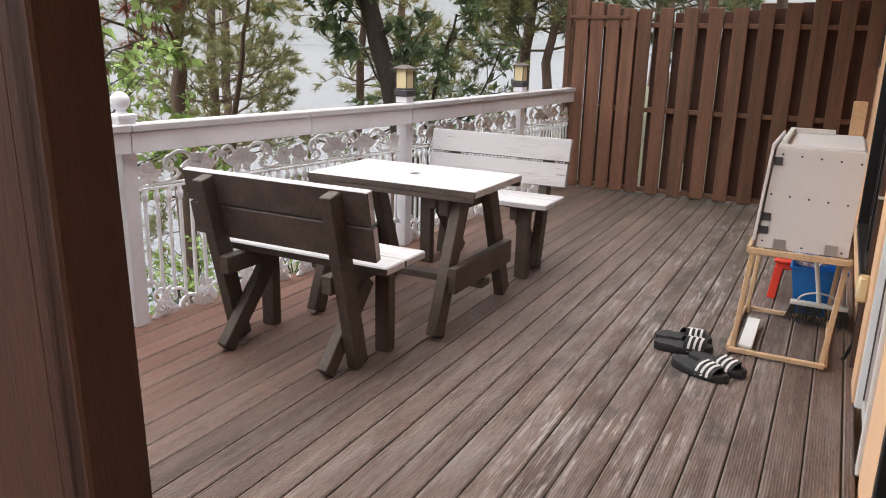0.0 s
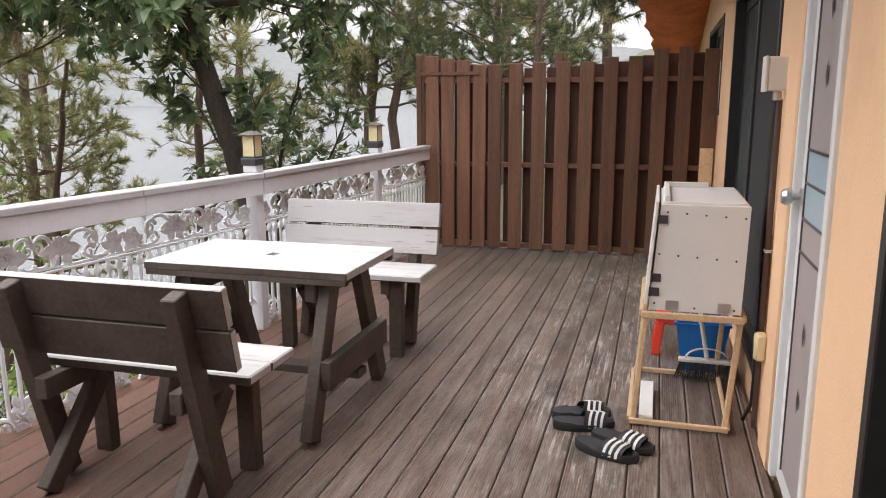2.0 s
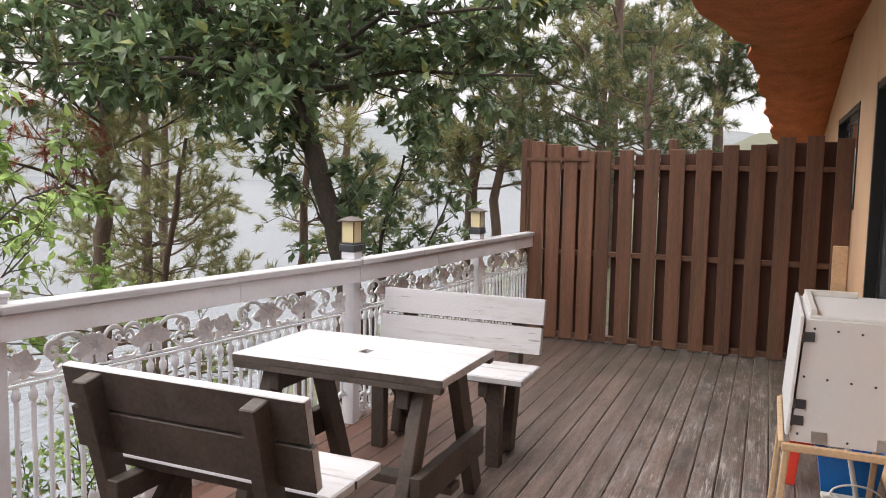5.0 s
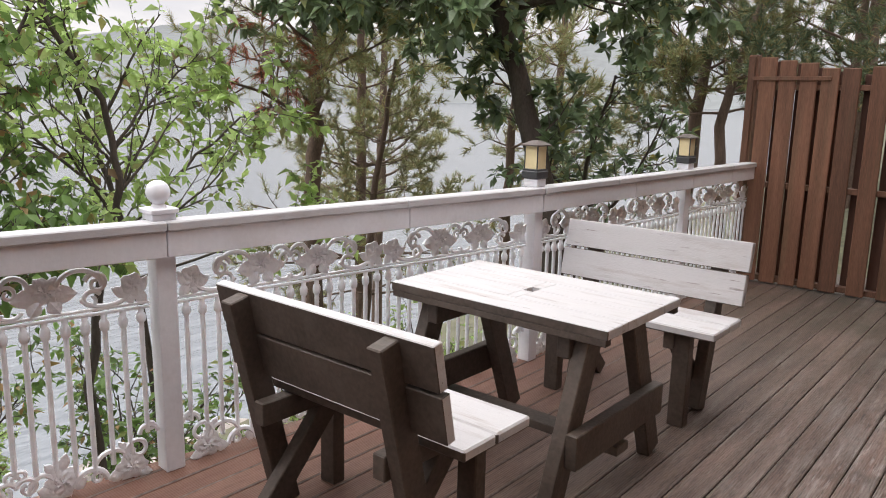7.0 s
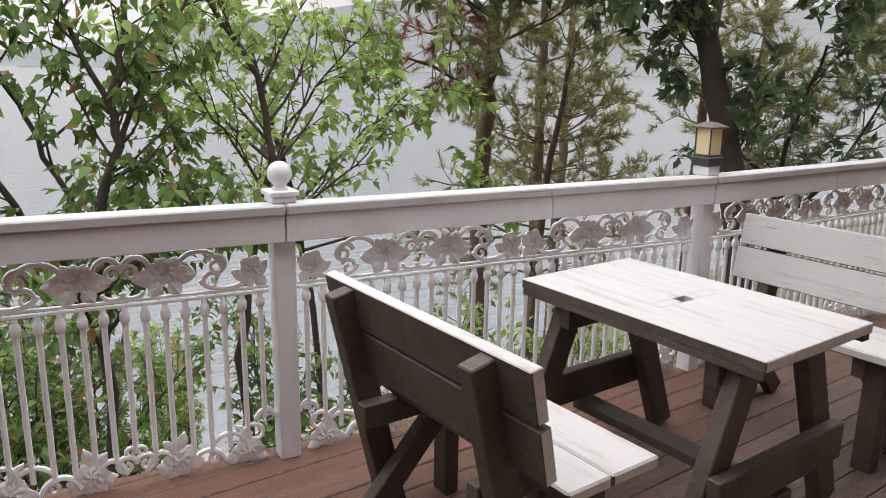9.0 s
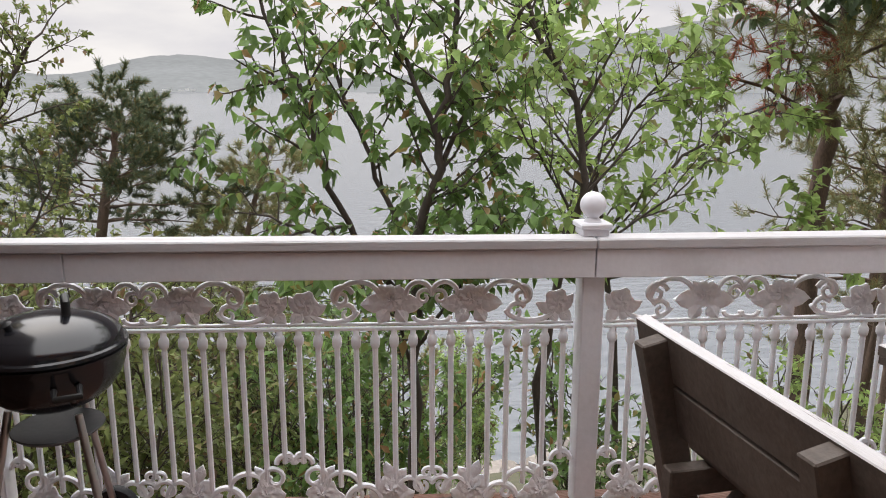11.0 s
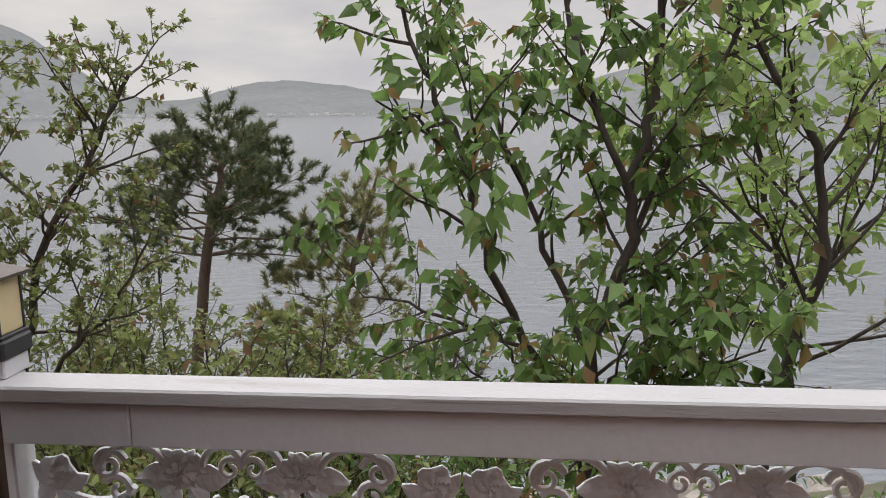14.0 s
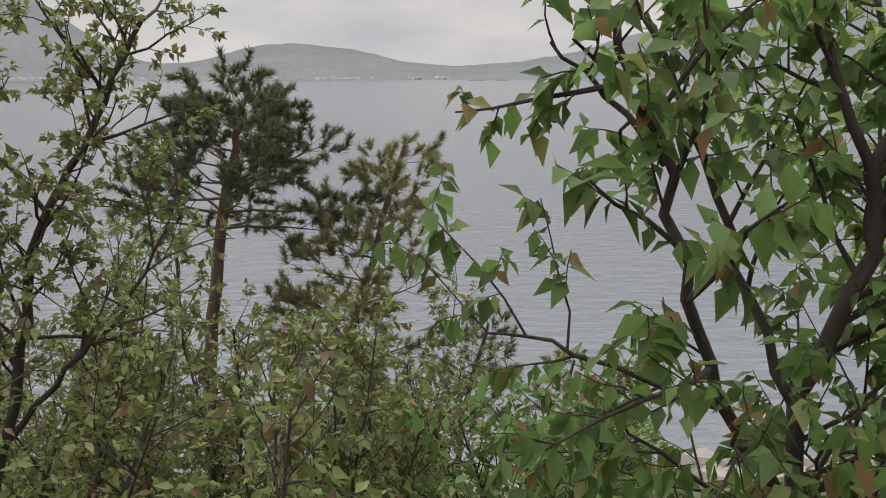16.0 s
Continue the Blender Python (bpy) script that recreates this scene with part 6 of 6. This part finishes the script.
shrub(51, (-4.3, 0.4), 1.8, 0.5, LEAF_MIXED, 0.062, "leafy green shrub just below the railing", 9, 0.4, (9, 5), 9)
shrub(52, (-4.6, -0.7), 2.1, 0.6, LEAF_MIXED, 0.056, "leafy shrub with some reddish leaves", 9, 0.3, (9, 5), 9)
shrub(53, (-5.6, 0.6), 2.0, 0.6, LEAF_MIXED, 0.062, "tall light green shrub on the slope", 9, 0.4, (9, 5), 9)
shrub(54, (-6.8, -0.6), 3.2, 0.6, LEAF_MIXED, 0.056, "olive-green shrub on the slope", 9, 0.3, (9, 5), 9)
shrub(55, (-7.3, -2.2), 3.4, 0.7, LEAF_MIXED, 0.056, "olive-green shrub on the slope", 9, 0.3, (9, 5), 9)
shrub(56, (-5.0, 3.4), 1.5, 0.5, LEAF_CHERRY, 0.08, "green shrub behind the bars", 8, 0.4, (7, 5), 5)
shrub(57, (-4.4, 4.8), 1.2, 0.5, LEAF_LIGHT, 0.08, "green shrub behind the bars", 8, 0.4, (7, 5), 5)
shrub(58, (-5.4, 1.7), 1.7, 0.5, LEAF_CHERRY, 0.08, "green shrub under the cherry", 8, 0.4, (7, 5), 5)
shrub(59, (-4.6, 6.2), 1.1, 0.5, LEAF_LIGHT, 0.09, "yellow-green shrub by the railing", 8, 0.4, (7, 4), 5)
shrub(60, (-8.6, 0.8), 3.2, 0.7, LEAF_MIXED, 0.062, "olive-green shrub on the slope", 9, 0.3, (9, 5), 9)
shrub(61, (-9.0, -2.6), 3.6, 0.8, LEAF_MIXED, 0.062, "olive-green shrub on the slope", 9, 0.3, (9, 5), 9)
shrub(62, (-6.5, 2.2), 2.2, 0.6, LEAF_CHERRY, 0.09, "green shrub under the cherry", 8, 0.4, (8, 5), 6)
shrub(63, (-10.5, 0.2), 3.4, 0.8, LEAF_MIXED, 0.07, "olive-green shrub on the slope", 9, 0.3, (9, 5), 9)
shrub(64, (-7.6, 1.4), 2.3, 0.7, LEAF_MIXED, 0.062, "olive-green shrub on the slope", 9, 0.3, (9, 5), 9)
shrub(65, (-11.0, -2.5), 3.6, 0.9, LEAF_MIXED, 0.07, "olive-green shrub on the slope", 9, 0.3, (9, 5), 9)
shrub(66, (-5.2, -2.2), 2.6, 0.6, LEAF_MIXED, 0.056, "leafy shrub beside the lantern post", 9, 0.3, (9, 5), 9)
shrub(67, (-12.0, 4.5), 2.6, 0.8, LEAF_LIGHT, 0.09, "light green shrub low on the slope", 8, 0.3, (8, 5), 6)
